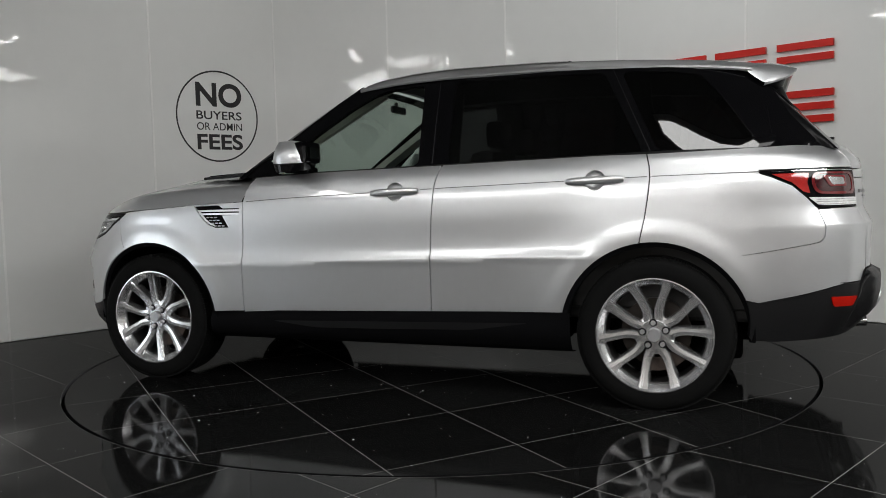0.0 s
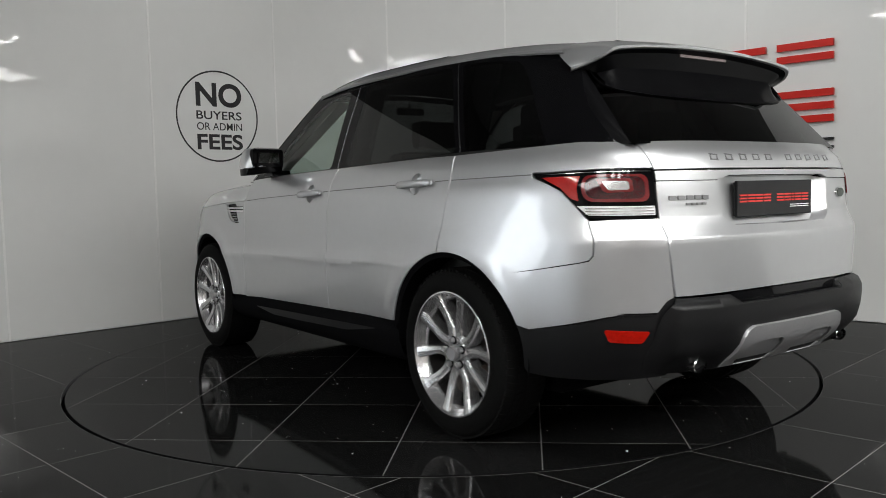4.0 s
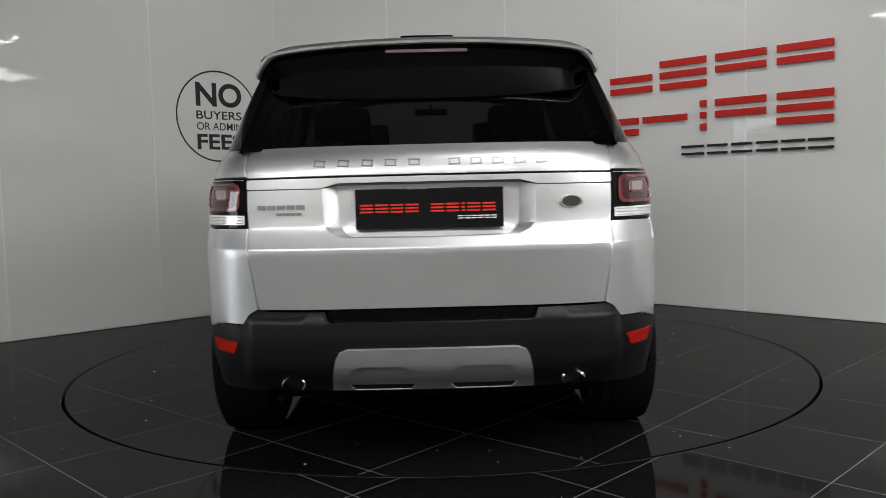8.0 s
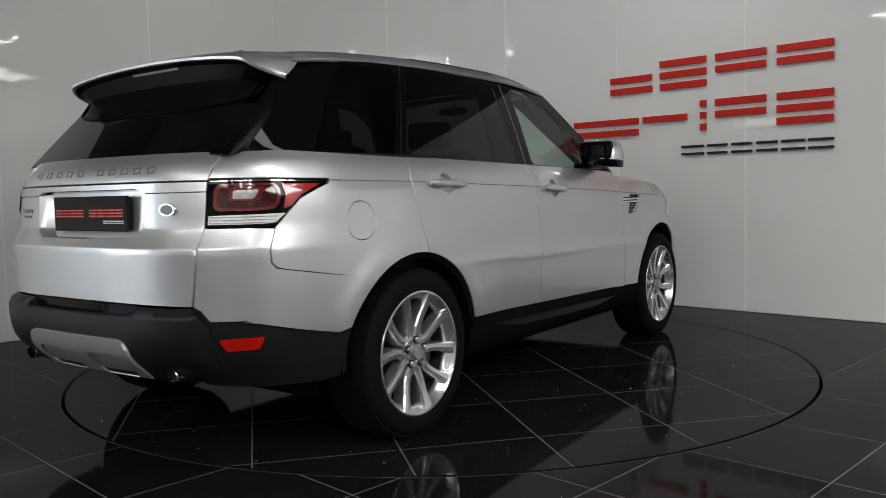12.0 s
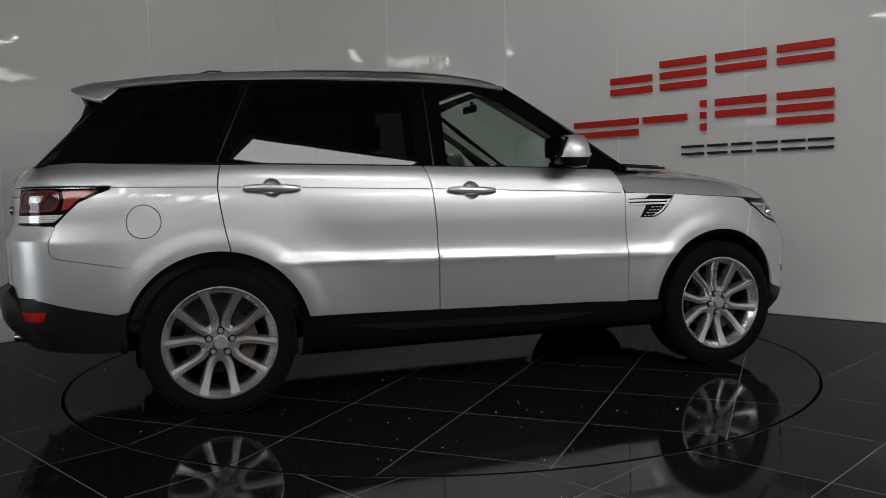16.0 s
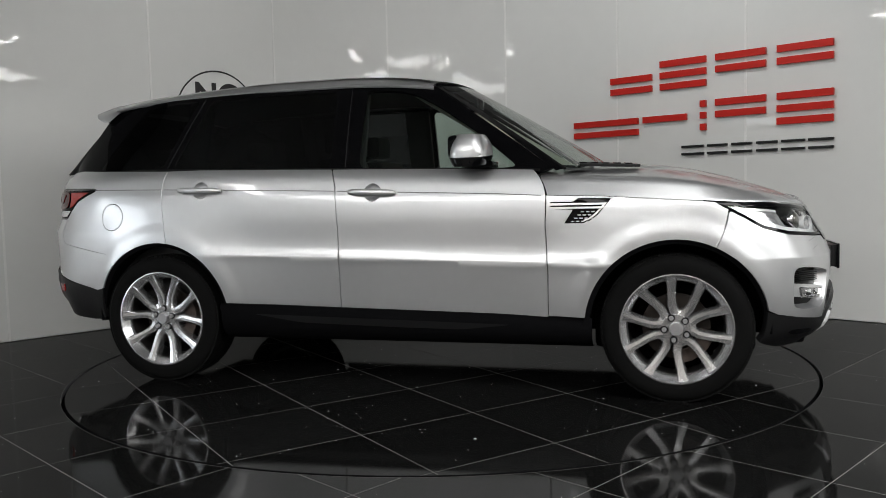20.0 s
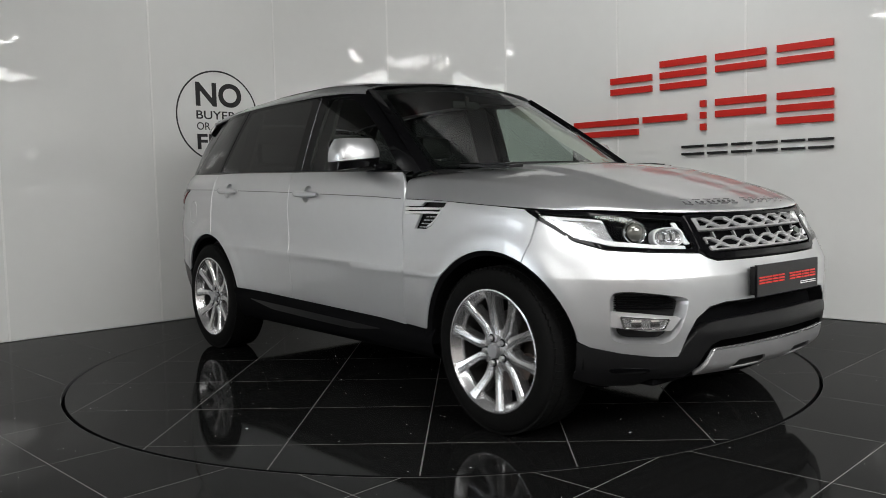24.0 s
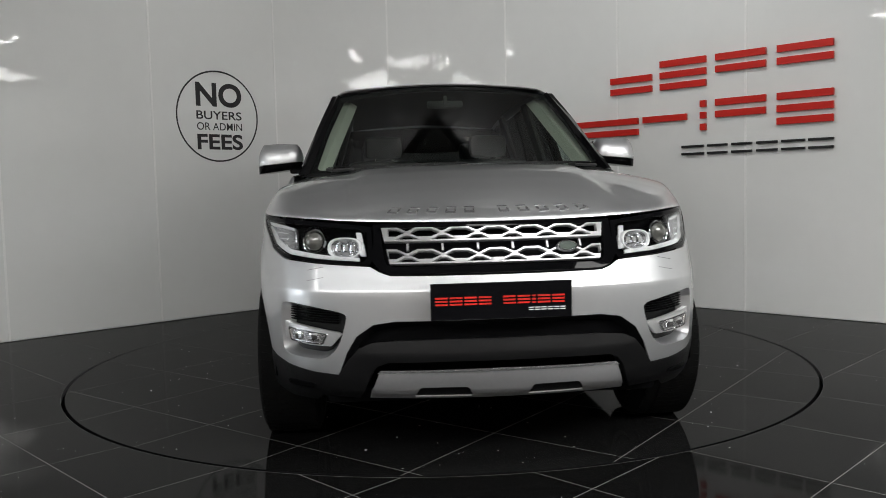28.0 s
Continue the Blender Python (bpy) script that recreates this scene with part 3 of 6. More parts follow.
def W(c, z):
    """Point of the lower body's skin (left half) at wrap coordinate c and height z."""
    c, z = np.asarray(c, float), np.asarray(z, float)
    far = np.where((c > C_NOSE) | (c < C_TAIL), -1.0, 1.0)
    c = np.where(c > C_NOSE, 2 * C_NOSE - c, np.where(c < C_TAIL, 2 * C_TAIL - c, c))
    x, y = np.interp(c, _PC, _PL[:, 0]), np.interp(c, _PC, _PL[:, 1])
    wf, wr = sstep(1.55, 2.12, x), sstep(-1.65, -2.28, x)
    zz = z + SHEAR * np.clip(x, -1.5, 1.5)
    ends = sstep(1.02, 1.30, np.abs(x))
    k = (PROFILE(zz) * (1 - ends) + PROFILE_SMOOTH(zz) * ends) / .957
    arch = 0
    for cx in (WHEEL_X, -WHEEL_X):
        r = np.hypot(x - cx, z - WHEEL_Z)
        arch = arch + 0.008 * sstep(.575, .480, r) + 0.020 * sstep(.80, .46, r)
    front = sstep(1.75, 2.05, np.abs(x))
    y2 = y * k + arch * (1 - front)
    return np.stack([x + wf * NOSE_X(z) + wr * TAIL_X(z), y2 * far, z + 0 * x], -1)


def off_surface(f, d):
    """The surface f set d metres inwards."""
    def g(c, z):
        c, z = np.atleast_1d(np.asarray(c, float)), np.atleast_1d(np.asarray(z, float))
        n = normal_of(f, np.stack([c, z], 1))
        p = f(c, z)
        s = np.sign(np.sum(n * (p - np.array([0, 0, .6])), axis=1, keepdims=True))
        return p - n * s * d
    return g


def cS(x):
    """Wrap coordinate for a place x on the car's side."""
    return float(np.interp(x, _PL[:, 0], _PC))


def cF(y):
    """Wrap coordinate for a half width y on the nose."""
    k = len(_PL) * 3 // 4
    return float(np.interp(-y, -_PL[k:, 1], _PC[k:])) if y >= 0 else C_NOSE - y


def cR(y):
    k = len(_PL) // 4
    return float(np.interp(y, _PL[:k, 1], _PC[:k])) if y >= 0 else C_TAIL + y


def S(x, z):
    return (cS(x), z)


def Fr(y, z):
    return (cF(y / (PROFILE(z + .03) / .957)), z)


def Rr(y, z):
    return (cR(y / (PROFILE(z - .035) / .957)), z)


def arc_pts(cx, r, a0, a1, n=18):
    """Points of a wheel arch; angles from straight forward, counter-clockwise."""
    out = []
    for i in range(n + 1):
        a = radians(a0 + (a1 - a0) * i / n)
        out.append(S(cx + r * math.cos(a), WHEEL_Z + r * math.sin(a)))
    return out


def belt(x):
    return 1.203 - SHEAR * max(-1.5, min(1.5, x)) + (0 if x < .4 else -.02 * (x - .4))


def crease(x):
    return float(np.interp(x, (-1.95, -1.44, -.41, .556, .803, 1.1, 1.52, 1.75, 1.92), (1.139, 1.130, 1.100, 1.064, 1.050, 1.039, 1.011, 1.0, .992)))


def sill(x):
    return 0.446 - SHEAR * x


GAP = 0.0032
CAR = thing("suv", "silver metallic five-door off-road car parked on the turntable", "car")


def both(make):
    """Builds a part on the left and on the right."""
    return [make(1), make(-1)]


def body_panels():
    B_SEAM = [(-.376, 1.215), (-.362, 1.17), (-.348, 1.12), (-.338, 1.0), (-.331, .9), (-.325, .70), (-.323, .45)]
    A_SEAM = [(.755, 1.19), (.767, 1.168), (.786, 1.144), (.807, 1.104), (.820, 1.045), (.816, .88), (.828, .66), (.826, .42)]
    C_SEAM = [(-1.425, 1.235), (-1.438, 1.18), (-1.443, 1.12), (-1.436, 1.04), (-1.42, .93), (-1.396, .815)]
    g = GAP
    # front doors
    o = [S(x + g, z) for x, z in B_SEAM[::-1]] + [S(x, belt(x) + .004) for x in (-.2, 0, .2, .4, .6, .70, .75)] + [S(x - g, z) for x, z in A_SEAM[1:]] + [S(x, sill(x)) for x in (.6, .3, 0, -.2)]
    o[0] = S(B_SEAM[-1][0] + g, sill(-.32))
    doors = both(lambda s: panel("front_door", o, W, SILVER, CAR, side=s, step=.03, rows=SIDE_ROWS, tilt=1, holes=[handle_cup(-.126)]))
    # rear doors
    a0 = math.degrees(math.asin((sill(-1.03) - WHEEL_Z) / ARCH_R))
    ang = math.degrees(math.atan2(.815 - WHEEL_Z, -1.396 + WHEEL_X))
    o2 = [S(B_SEAM[-1][0] - g, sill(-.32))] + [S(x, sill(x)) for x in (-.5, -.8)] + arc_pts(-WHEEL_X, ARCH_R, a0, ang) + [S(x + g, z) for x, z in C_SEAM[::-1]] + \
        [S(x, belt(x) + .004) for x in (-1.2, -1.0, -.8, -.6)] + [S(-.38 - g, belt(-.38) + .004)] + [S(x - g, z) for x, z in B_SEAM[1:-1]]
    rear_doors = both(lambda s: panel("rear_door", o2, W, SILVER, CAR, side=s, step=.024, rows=SIDE_ROWS, tilt=1, holes=[handle_cup(-1.183)]))
    # quarter panels
    o3 = [S(x - g, z) for x, z in C_SEAM] + arc_pts(-WHEEL_X, ARCH_R, ang + .6, 125.0, 8) + \
        [S(-1.76, .737), S(-1.95, .768), S(-2.15, .803), S(-2.185, .812), S(-2.202, .83), S(-2.205, .90), S(-2.208, .962)] + \
        [S(-2.165, 1.010), S(-2.10, 1.068), S(-2.01, 1.106), S(-1.95, 1.126), S(-1.945, 1.145), S(-2.1, 1.147), Rr(.80, 1.150), Rr(.662, 1.150), Rr(.662, 1.252)] + \
        [S(-2.20, 1.256), S(-2.0, 1.249), S(-1.8, 1.2435)]
    fuel = [S(-1.793 + .0845 * math.cos(a), .971 + .0815 * math.sin(a)) for a in np.linspace(0, 2 * math.pi, 40, endpoint=False)]
    panel("quarter_panel", o3, W, SILVER, CAR, side=1, step=.024)
    panel("quarter_panel", o3, W, SILVER, CAR, side=-1, holes=[fuel], step=.024)
    flap = [S(-1.793 + .0798 * math.cos(a), .971 + .0768 * math.sin(a)) for a in np.linspace(0, 2 * math.pi, 40, endpoint=False)]
    panel("fuel_flap", flap, W, SILVER, CAR, side=-1, label="round silver fuel flap")
    # front wings, with a hole for the vent
    a1 = 180 - math.degrees(math.asin((sill(1.02) - WHEEL_Z) / ARCH_R))
    ang2 = math.degrees(math.atan2(.778 - WHEEL_Z, 1.655 - WHEEL_X))
    o4 = [S(x + g, z) for x, z in A_SEAM[4:-1]] + [S(.829, sill(.83)), S(.95, sill(.95))] + arc_pts(WHEEL_X, ARCH_R, a1, ang2) + \
        [S(1.70, .86), S(1.738, .945), S(1.745, .958), S(1.69, .982), S(1.665, .996)] + [S(x, crease(x) - g) for x in (1.5, 1.3, 1.1, .95)] + [S(.823, crease(.823) - g)]
    panels = both(lambda s: panel("front_wing", o4, W, SILVER, CAR, side=s, holes=[VENT_HOLE], step=.024, rows=SIDE_ROWS, tilt=1))
    # rear bumper, silver upper part
    a2 = 180 - math.degrees(math.asin((.545 - WHEEL_Z) / ARCH_R))
    o5 = arc_pts(-WHEEL_X, ARCH_R, 125.4, a2, 8) + [S(-1.933, .532), S(-2.1, .566), S(-2.25, .604), S(-2.3, .614), Rr(.80, .619), Rr(.685, .62), Rr(.655, .66), Rr(.628, .674)] + \
        [Rr(.637, .72), Rr(.654, .89), Rr(.657, .962), Rr(.75, .962), S(-2.30, .962), S(-2.2115, .957), S(-2.2085, .83), S(-2.192, .8085), S(-2.15, .7992), S(-1.95, .7642)]
    both(lambda s: panel("rear_bumper_skin", o5, W, SILVER, CAR, side=s, step=.024, rows=TAIL_ROWS[:2]))
    # front bumper, silver
    fog = FOG
    half = [Fr(.39, .603), Fr(.473, .590), Fr(.537, .545), Fr(.575, .48), Fr(.606, .395), Fr(.70, .402), Fr(.80, .418), S(1.95, .438), S(1.912, .455)]
    half += arc_pts(WHEEL_X, ARCH_R, math.degrees(math.asin((.46 - WHEEL_Z) / ARCH_R)), ang2 - .6, 12)
    half += [S(1.707, .86), S(1.747, .940), S(1.76, .949), S(1.84, .915), S(1.93, .862), Fr(.812, .828), Fr(.64, .812), Fr(.475, .803), Fr(.44, .782), Fr(.40, .769), Fr(.2, .768)]
    o6 = [(C_NOSE, .605)] + half + [(C_NOSE, .768)]
    for s in (1, -1):
        panel("front_bumper_skin", o6, W, SILVER, CAR, side=s, holes=[fog], thick=.03, step=.024, rows=(.710, .719))


SIDE_ROWS = (.7225, .7265, .745, .778)


def handle_cup(xm, k=1.0):
    zc = crease(xm) - .006
    return [S(xm + .050 * k * math.cos(a) * (1 - .12 * abs(math.sin(a)) ** 3), zc + .050 * k * math.sin(a)) for a in np.linspace(0, 2 * math.pi, 36, endpoint=False)]


TAIL_ROWS = (.884, .894, .958, .969)
VENT_HOLE = [S(.842, 1.013), S(.955, 1.013), S(.985, 1.032), S(1.152, 1.028), S(1.118, .985), S(1.083, .944), S(1.045, .915), S(1.007, .902), S(.912, .902), S(.956, .972), S(.842, .975)]
FOG = smooth_poly([Fr(.858, .66), Fr(.80, .668), Fr(.70, .655), Fr(.575, .632), Fr(.575, .60), Fr(.605, .50), Fr(.655, .452), Fr(.80, .458), Fr(.835, .475), Fr(.86, .55)], 2)


def tailgate():
    o = [(C_TAIL, .678), Rr(.3, .677), Rr(.618, .675), Rr(.628, .72), Rr(.648, .89), Rr(.652, .965), Rr(.655, 1.10)]
    rec = [Rr(.378, 1.098), Rr(.370, .965), Rr(.352, .945), Rr(.31, .926), (C_TAIL, .922)]
    o1 = [(C_TAIL, .678), Rr(.3, .677), Rr(.618, .675), Rr(.628, .72), Rr(.648, .89), Rr(.652, .965), Rr(.655, 1.098)] + rec + [(C_TAIL, .894), (C_TAIL, .884)]
    for s in (1, -1):
        panel("tailgate_skin", o1, W, SILVER, CAR, side=s, rows=TAIL_ROWS)
    top = [(C_TAIL, 1.146), Rr(.3, 1.146), Rr(.655, 1.144), Rr(.655, 1.250), Rr(.3, 1.252), (C_TAIL, 1.252)]
    for s in (1, -1):
        panel("tailgate_top_skin", top, W, SILVER, CAR, side=s)
    # bright strip above the plate
    st = [(C_TAIL, 1.118), Rr(.322, 1.118), Rr(.385, 1.101), Rr(.655, 1.102), Rr(.655, 1.136), (C_TAIL, 1.138)]
    for s in (1, -1):
        panel("tailgate_strip", st, W, SILVER, CAR, side=s, lift=.003, label="silver finisher strip")
    # number plate recess: pan set inwards with sloped sides
    inner = [Rr(.33, 1.112), Rr(.322, .97), Rr(.30, .955), Rr(.28, .945), (C_TAIL, .943)]
    outer = [Rr(.384, 1.10), Rr(.372, .965), Rr(.353, .944), Rr(.31, .925), (C_TAIL, .921)]
    deep = off_surface(W, .045)
    for s in (1, -1):
        panel("plate_recess_floor", [(C_TAIL, 1.112)] + inner, deep, SILVER, CAR, side=s, thick=0)
        A = W(*np.array(outer).T)
        B = deep(*np.array(inner).T)
        X = np.stack([A, A * .5 + B * .5, B], 1)
        X[:, :, 1] *= s
        grid_sheet("plate_recess_wall", X, SILVER, CAR, flip=s > 0)
    X = []
    for y in np.linspace(-.385, .385, 15):
        a, b = W(*map(np.array, Rr(abs(y), 1.115))), deep(*map(np.array, Rr(abs(y) * .86, 1.112)))[0]
        sg = 1 if y >= 0 else -1
        X.append([(a[0], a[1] * sg, a[2]), (b[0], b[1] * sg, b[2])])
    # silver recess given a black top for the shade under the strip
    grid_sheet("plate_recess_top", np.array(X), GLOSS_BLACK, CAR)
    # back window
    def G(u, v):
        u, v = np.asarray(u, float), np.asarray(v, float)
        yb, yt = .700, .622
        y = u * (yb + (yt - yb) * v)
        return np.stack([-2.345 + .395 * v + (.075 - .045 * v) * u * u, y, 1.251 + .375 * v - .012 * u * u + 0 * u], -1)
    panel("rear_window", [(-1, .0), (1, .0), (1, 1.0), (-1, 1.0)], G, PRIVACY, CAR, step=.12, thick=0, label="dark tinted rear window")
    # black frame strips beside it
    for s in (1, -1):
        X = []
        for v in np.linspace(-.02, 1, 12):
            a = G(np.array(.97), np.array(v)) + np.array([.004, 0, 0])
            b = side_glass_edge(v)
            b2 = GL(np.array(b[0] + .06), np.array(b[2])) - np.array([0, .004, 0])
            ctrl = np.array([min(a[0], b[0]) - .006, b[1] - .012, (a[2] + b[2]) / 2])
            arc = [a * (1 - q) ** 2 + ctrl * 2 * q * (1 - q) + b * q * q for q in np.linspace(0, 1, 8)]
            X.append([tuple(p * (1, s, 1)) for p in arc + [b2]])
        grid_sheet("rear_pillar", np.array(X), SATIN_BLACK, CAR, "black rear pillar", flip=s < 0)
    # spoiler: lip curve swept down into its cheeks, black hollow below
    def sweep(pts, n=56):
        P = np.array(pts, float)
        d = np.concatenate([[0], np.cumsum(np.linalg.norm(np.diff(P, axis=0), axis=1))])
        cs = [curve(*zip(d, P[:, k])) for k in range(3)]
        u = np.linspace(0, d[-1], n)
        return np.stack([c(u) for c in cs], 1)
    rz = lambda x, y: float(roof_z(x, y))
    inner = sweep([(-1.925, y, rz(-1.925, y) + .002) for y in (0, .2, .4, .54, .60)] + [(-1.905, .640, 1.6615), (-1.862, .667, 1.6515), (-1.882, .680, 1.618), (-1.945, .691, 1.566)])
    lip = sweep([(-2.108, 0, 1.666), (-2.107, .2, 1.662), (-2.105, .40, 1.651), (-2.102, .54, 1.637), (-2.100, .60, 1.625), (-2.084, .630, 1.606), (-2.046, .656, 1.586), (-2.000, .676, 1.571), (-1.955, .691, 1.560)])
    low = sweep([tuple(G(np.array(u), np.array((z - 1.251 + .012 * u * u) / .375)) - np.array([.009, 0, 0])) for u, z in ((0, 1.437), (.3, 1.440), (.6, 1.449), (.80, 1.462), (.90, 1.475), (.95, 1.495), (.97, 1.525), (.975, 1.548))])
    for s in (1, -1):
        rows = []
        for a, b in zip(inner, lip):
            q = [a + (b - a) * k + np.array([-.004, .003 * (a[1] / .69) ** 4, .010 * (1 - sstep(.54, .64, a[1]))]) * math.sin(math.pi * k) for k in (0, .12, .25, .37, .5, .62, .75, .86, .95)]
            q += [b, b + [.002, -.003, -.010], b + [.014, -.010, -.014]]
            rows.append([v * (1, s, 1) for v in q])
        grid_sheet("roof_spoiler", np.array(rows), SILVER, CAR, "silver roof spoiler", flip=s < 0)
        rows = []
        for a, b in zip(lip, low):
            a = a + [.014, -.010, -.014]
            deep = np.array([max(a[0], b[0]) + .045, min(a[1], b[1]) * .985, 0])
            q = [a, np.array([deep[0] * .6 + a[0] * .4, a[1] * .985, a[2] - .012]), np.array([deep[0], deep[1], a[2] * .62 + b[2] * .38]), np.array([deep[0] * .55 + b[0] * .45, deep[1], a[2] * .25 + b[2] * .75]), b + [.012, 0, .004], b, b + [.012, 0, -.010]]
            rows.append([v * (1, s, 1) for v in q])
        grid_sheet("spoiler_underside", np.array(rows), SATIN_BLACK, CAR, "black hollow under the spoiler", flip=s < 0)
    bm = bmesh.new()
    box(bm, -2.070, -2.050, -.160, .160, 1.624, 1.637, .003)
    part("high_brake_light", bm, plain("smoked_lens", (.22, .17, .17), rough=.15, coat=.6), CAR, "long smoked brake light")


SIDE_CURVE = curve((-2.35, .560), (-2.28, .607), (-2.2, .7095), (-2.12, .764), (-2.04, .797), (-1.96, .8185), (-1.8, .845), (-1.6, .858), (-1.4, .866), (-.4, .878), (.4, .875), (.75, .862), (1.0, .835), (1.1, .815))


_EC = np.linspace(C_TAIL, cS(.9), 400)
_EW = W(_EC, np.full(400, 1.247))


def shoulder_y(x):
    """Half width of the body's shoulder at a place x."""
    return np.interp(x, _EW[:, 0], _EW[:, 1])


def SIDE_B(x):
    return np.minimum(SIDE_CURVE(x), shoulder_y(x) - .006)


def GL(x, z):
    """Side glass surface."""
    x, z = np.asarray(x, float), np.asarray(z, float)
    h = z - (1.203 - SHEAR * x)
    tuck = .050 * sstep(-1.35, -1.95, x) * np.clip(h / .32, 0, 1.2)
    return np.stack([x + 0 * z, SIDE_B(x) - .30 * h - .13 * h * h - tuck, z + 0 * x], -1)


def side_glass_edge(v):
    x, z = -2.203 + .263 * v, 1.249 + .323 * v
    return GL(np.array(x), np.array(z))


ROOF_C = curve((-2.15, 1.645), (-1.93, 1.695), (-1.6, 1.737), (-1.2, 1.764), (-.8, 1.778), (-.4, 1.780), (-.1, 1.770), (.1, 1.750), (.22, 1.726), (.3, 1.70))


def roof_z(x, y):
    q = np.abs(y)
    return ROOF_C(x) - .030 * (q / .62) ** 2 - .036 * np.clip((q - .58) / .11, 0, 2) ** 2.4


def roof_edge_y(x):
    return np.interp(x, (-2.1, -1.9, -1.2, -.4, .05, .2), (.655, .668, .686, .692, .691, .684))


def greenhouse():
    # roof skin
    X = []
    for x in np.concatenate([np.linspace(-1.925, -.1, 24), np.linspace(-.05, .23, 8)]):
        ye = float(roof_edge_y(x))
        row = []
        for u in np.concatenate([np.linspace(-1, -.8, 7), np.linspace(-.75, .75, 17), np.linspace(.8, 1, 7)]):
            xx = x - (0.085 * u * u if x > 0 else 0.085 * u * u * max(0, (x + .4) / .4))
            row.append((xx, u * ye, float(roof_z(x, u * ye))))
        X.append(row)
    grid_sheet("roof", np.array(X), SILVER, CAR, "silver roof skin")
    # dark glass panel let into the roof
    X = []
    for x in np.concatenate([np.linspace(-1.0, -.1, 14), np.linspace(-.05, .205, 8)]):
        ye = float(roof_edge_y(x))
        row = []
        for u in np.linspace(-.93, .93, 27):
            xx = x - (0.085 * u * u if x > 0 else 0.085 * u * u * max(0, (x + .4) / .4))
            row.append((xx, u * ye, float(roof_z(x, u * ye)) + .004))
        X.append(row)
    grid_sheet("roof_glass", np.array(X), ROOF_GLASS, CAR, "dark tinted glass roof panel")
    # roof side rails: bright line along the gutter
    for s in (1, -1):
        X = []
        for x in np.linspace(-1.90, .17, 40):
            ye = float(roof_edge_y(x))
            z = float(roof_z(x, ye)) - .002
            X.append([(x, s * (ye - .004), z + .004), (x, s * (ye + .010), z - .004), (x, s * (ye + .014), z - .014), (x, s * (ye + .008), z - .021)])
        grid_sheet("roof_rail_trim", np.array(X), SATIN, CAR, "satin silver roof edge trim", flip=s > 0)

    def top(x):
        ye = roof_edge_y(x)
        return float(roof_z(x, ye)) - .017
    # glass and black pillars
    lower = lambda x: belt(x) - .001
    bz = lambda x: belt(x) + .012
    quarter = [(-1.945, bz(-1.945)), (-1.475, bz(-1.475)), (-1.285, top(-1.285) - .018), (-1.52, top(-1.52) - .02), (-1.66, top(-1.66) - .03), (-1.74, 1.535)]
    rear = [(-1.405, bz(-1.4)), (-.40, bz(-.4)), (-.405, top(-.4) - .022), (-.8, top(-.8) - .02), (-1.205, top(-1.2) - .022)]
    front = [(-.232, bz(-.23)), (.60, bz(.60)), (.66, bz(.66) + .012), (.42, 1.408), (.20, 1.555), (.08, 1.62), (-.02, 1.648), (-.225, top(-.22) - .022)]
    for s in (1, -1):
        panel("quarter_window", smooth_poly(quarter, 1), GL, PRIVACY, CAR, step=.1, thick=0, side=s, label="dark tinted quarter window")
        panel("rear_door_window", smooth_poly(rear, 1), GL, PRIVACY, CAR, step=.1, thick=0, side=s, label="dark tinted rear door window")
        panel("front_door_window", smooth_poly(front, 2), GL, CLEAR_GLASS, CAR, step=.08, thick=0, side=s, label="clear front door window")
        # the black frame round the three windows
        rim = [(x, lower(x)) for x in (-2.16, -1.9, -1.4, -.9, -.4, 0, .4, .6)] + [(.79, lower(.79) - .005), (.845, 1.19), (.66, 1.325), (.40, 1.508), (.165, 1.674)] + \
            [(x, top(x)) for x in (.10, 0, -.3, -.7, -1.1, -1.5, -1.8)] + [(-1.945, top(-1.9) - .02), (-2.07, 1.400), (-2.205, 1.25)]
        panel("window_frame", rim, GL, GLOSS_BLACK, CAR, holes=[smooth_poly(quarter, 1), smooth_poly(rear, 1), smooth_poly(front, 2)], step=.07, thick=.025, side=s,
              lift=.001, label="gloss black window frame and pillars")
        # shut lines of the doors between the panes
        for (xa, za), (xb, zb) in (((-1.440, bz(-1.44)), (-1.245, top(-1.245) - .006)), ((-.312, bz(-.31)), (-.315, top(-.31) - .006))):
            panel("door_shut_line", [(xa - .0013, za), (xa + .0013, za), (xb + .0013, zb), (xb - .0013, zb)], GL, NUT_STEEL, CAR, step=.08, thick=.003, side=s, lift=.004)
        # seal along the waist
        X = []
        for x in np.linspace(-2.16, .78, 50):
            p = GL(np.array(x), np.array(lower(x) + .012))
            w = (0, float(W(np.array(cS(x)), np.array(lower(x)))[1]) if x > -1.6 else float(shoulder_y(x)))
            X.append([(x, s * (p[1] + .002), p[2]), (x, s * (p[1] * .5 + w[1] * .5), lower(x) + .007), (x, s * (w[1] - .004), lower(x) - .004)])
        grid_sheet("waist_seal", np.array(X), BLACK_PLASTIC, CAR, flip=s < 0)

    # windscreen
    def WS(u, v):
        u, v = np.asarray(u, float), np.asarray(v, float)
        xb, xt = 1.13 - .25 * u * u, .245 - .085 * u * u
        zb, zt = 1.185 + .0 * u, 1.714 - .042 * u * u
        y = u * (.800 + (.640 - .800) * v)
        bow = .045 * v * (1 - v)
        return np.stack([xb + (xt - xb) * v + bow * .5, y, zb + (zt - zb) * v + bow * .6], -1)
    panel("windscreen", [(-1, 0), (1, 0), (1, 1), (-1, 1)], WS, CLEAR_GLASS, CAR, step=.1, thick=0, label="clear raked windscreen")
    band = [(-1, 0), (1, 0), (1, 1), (-1, 1)]
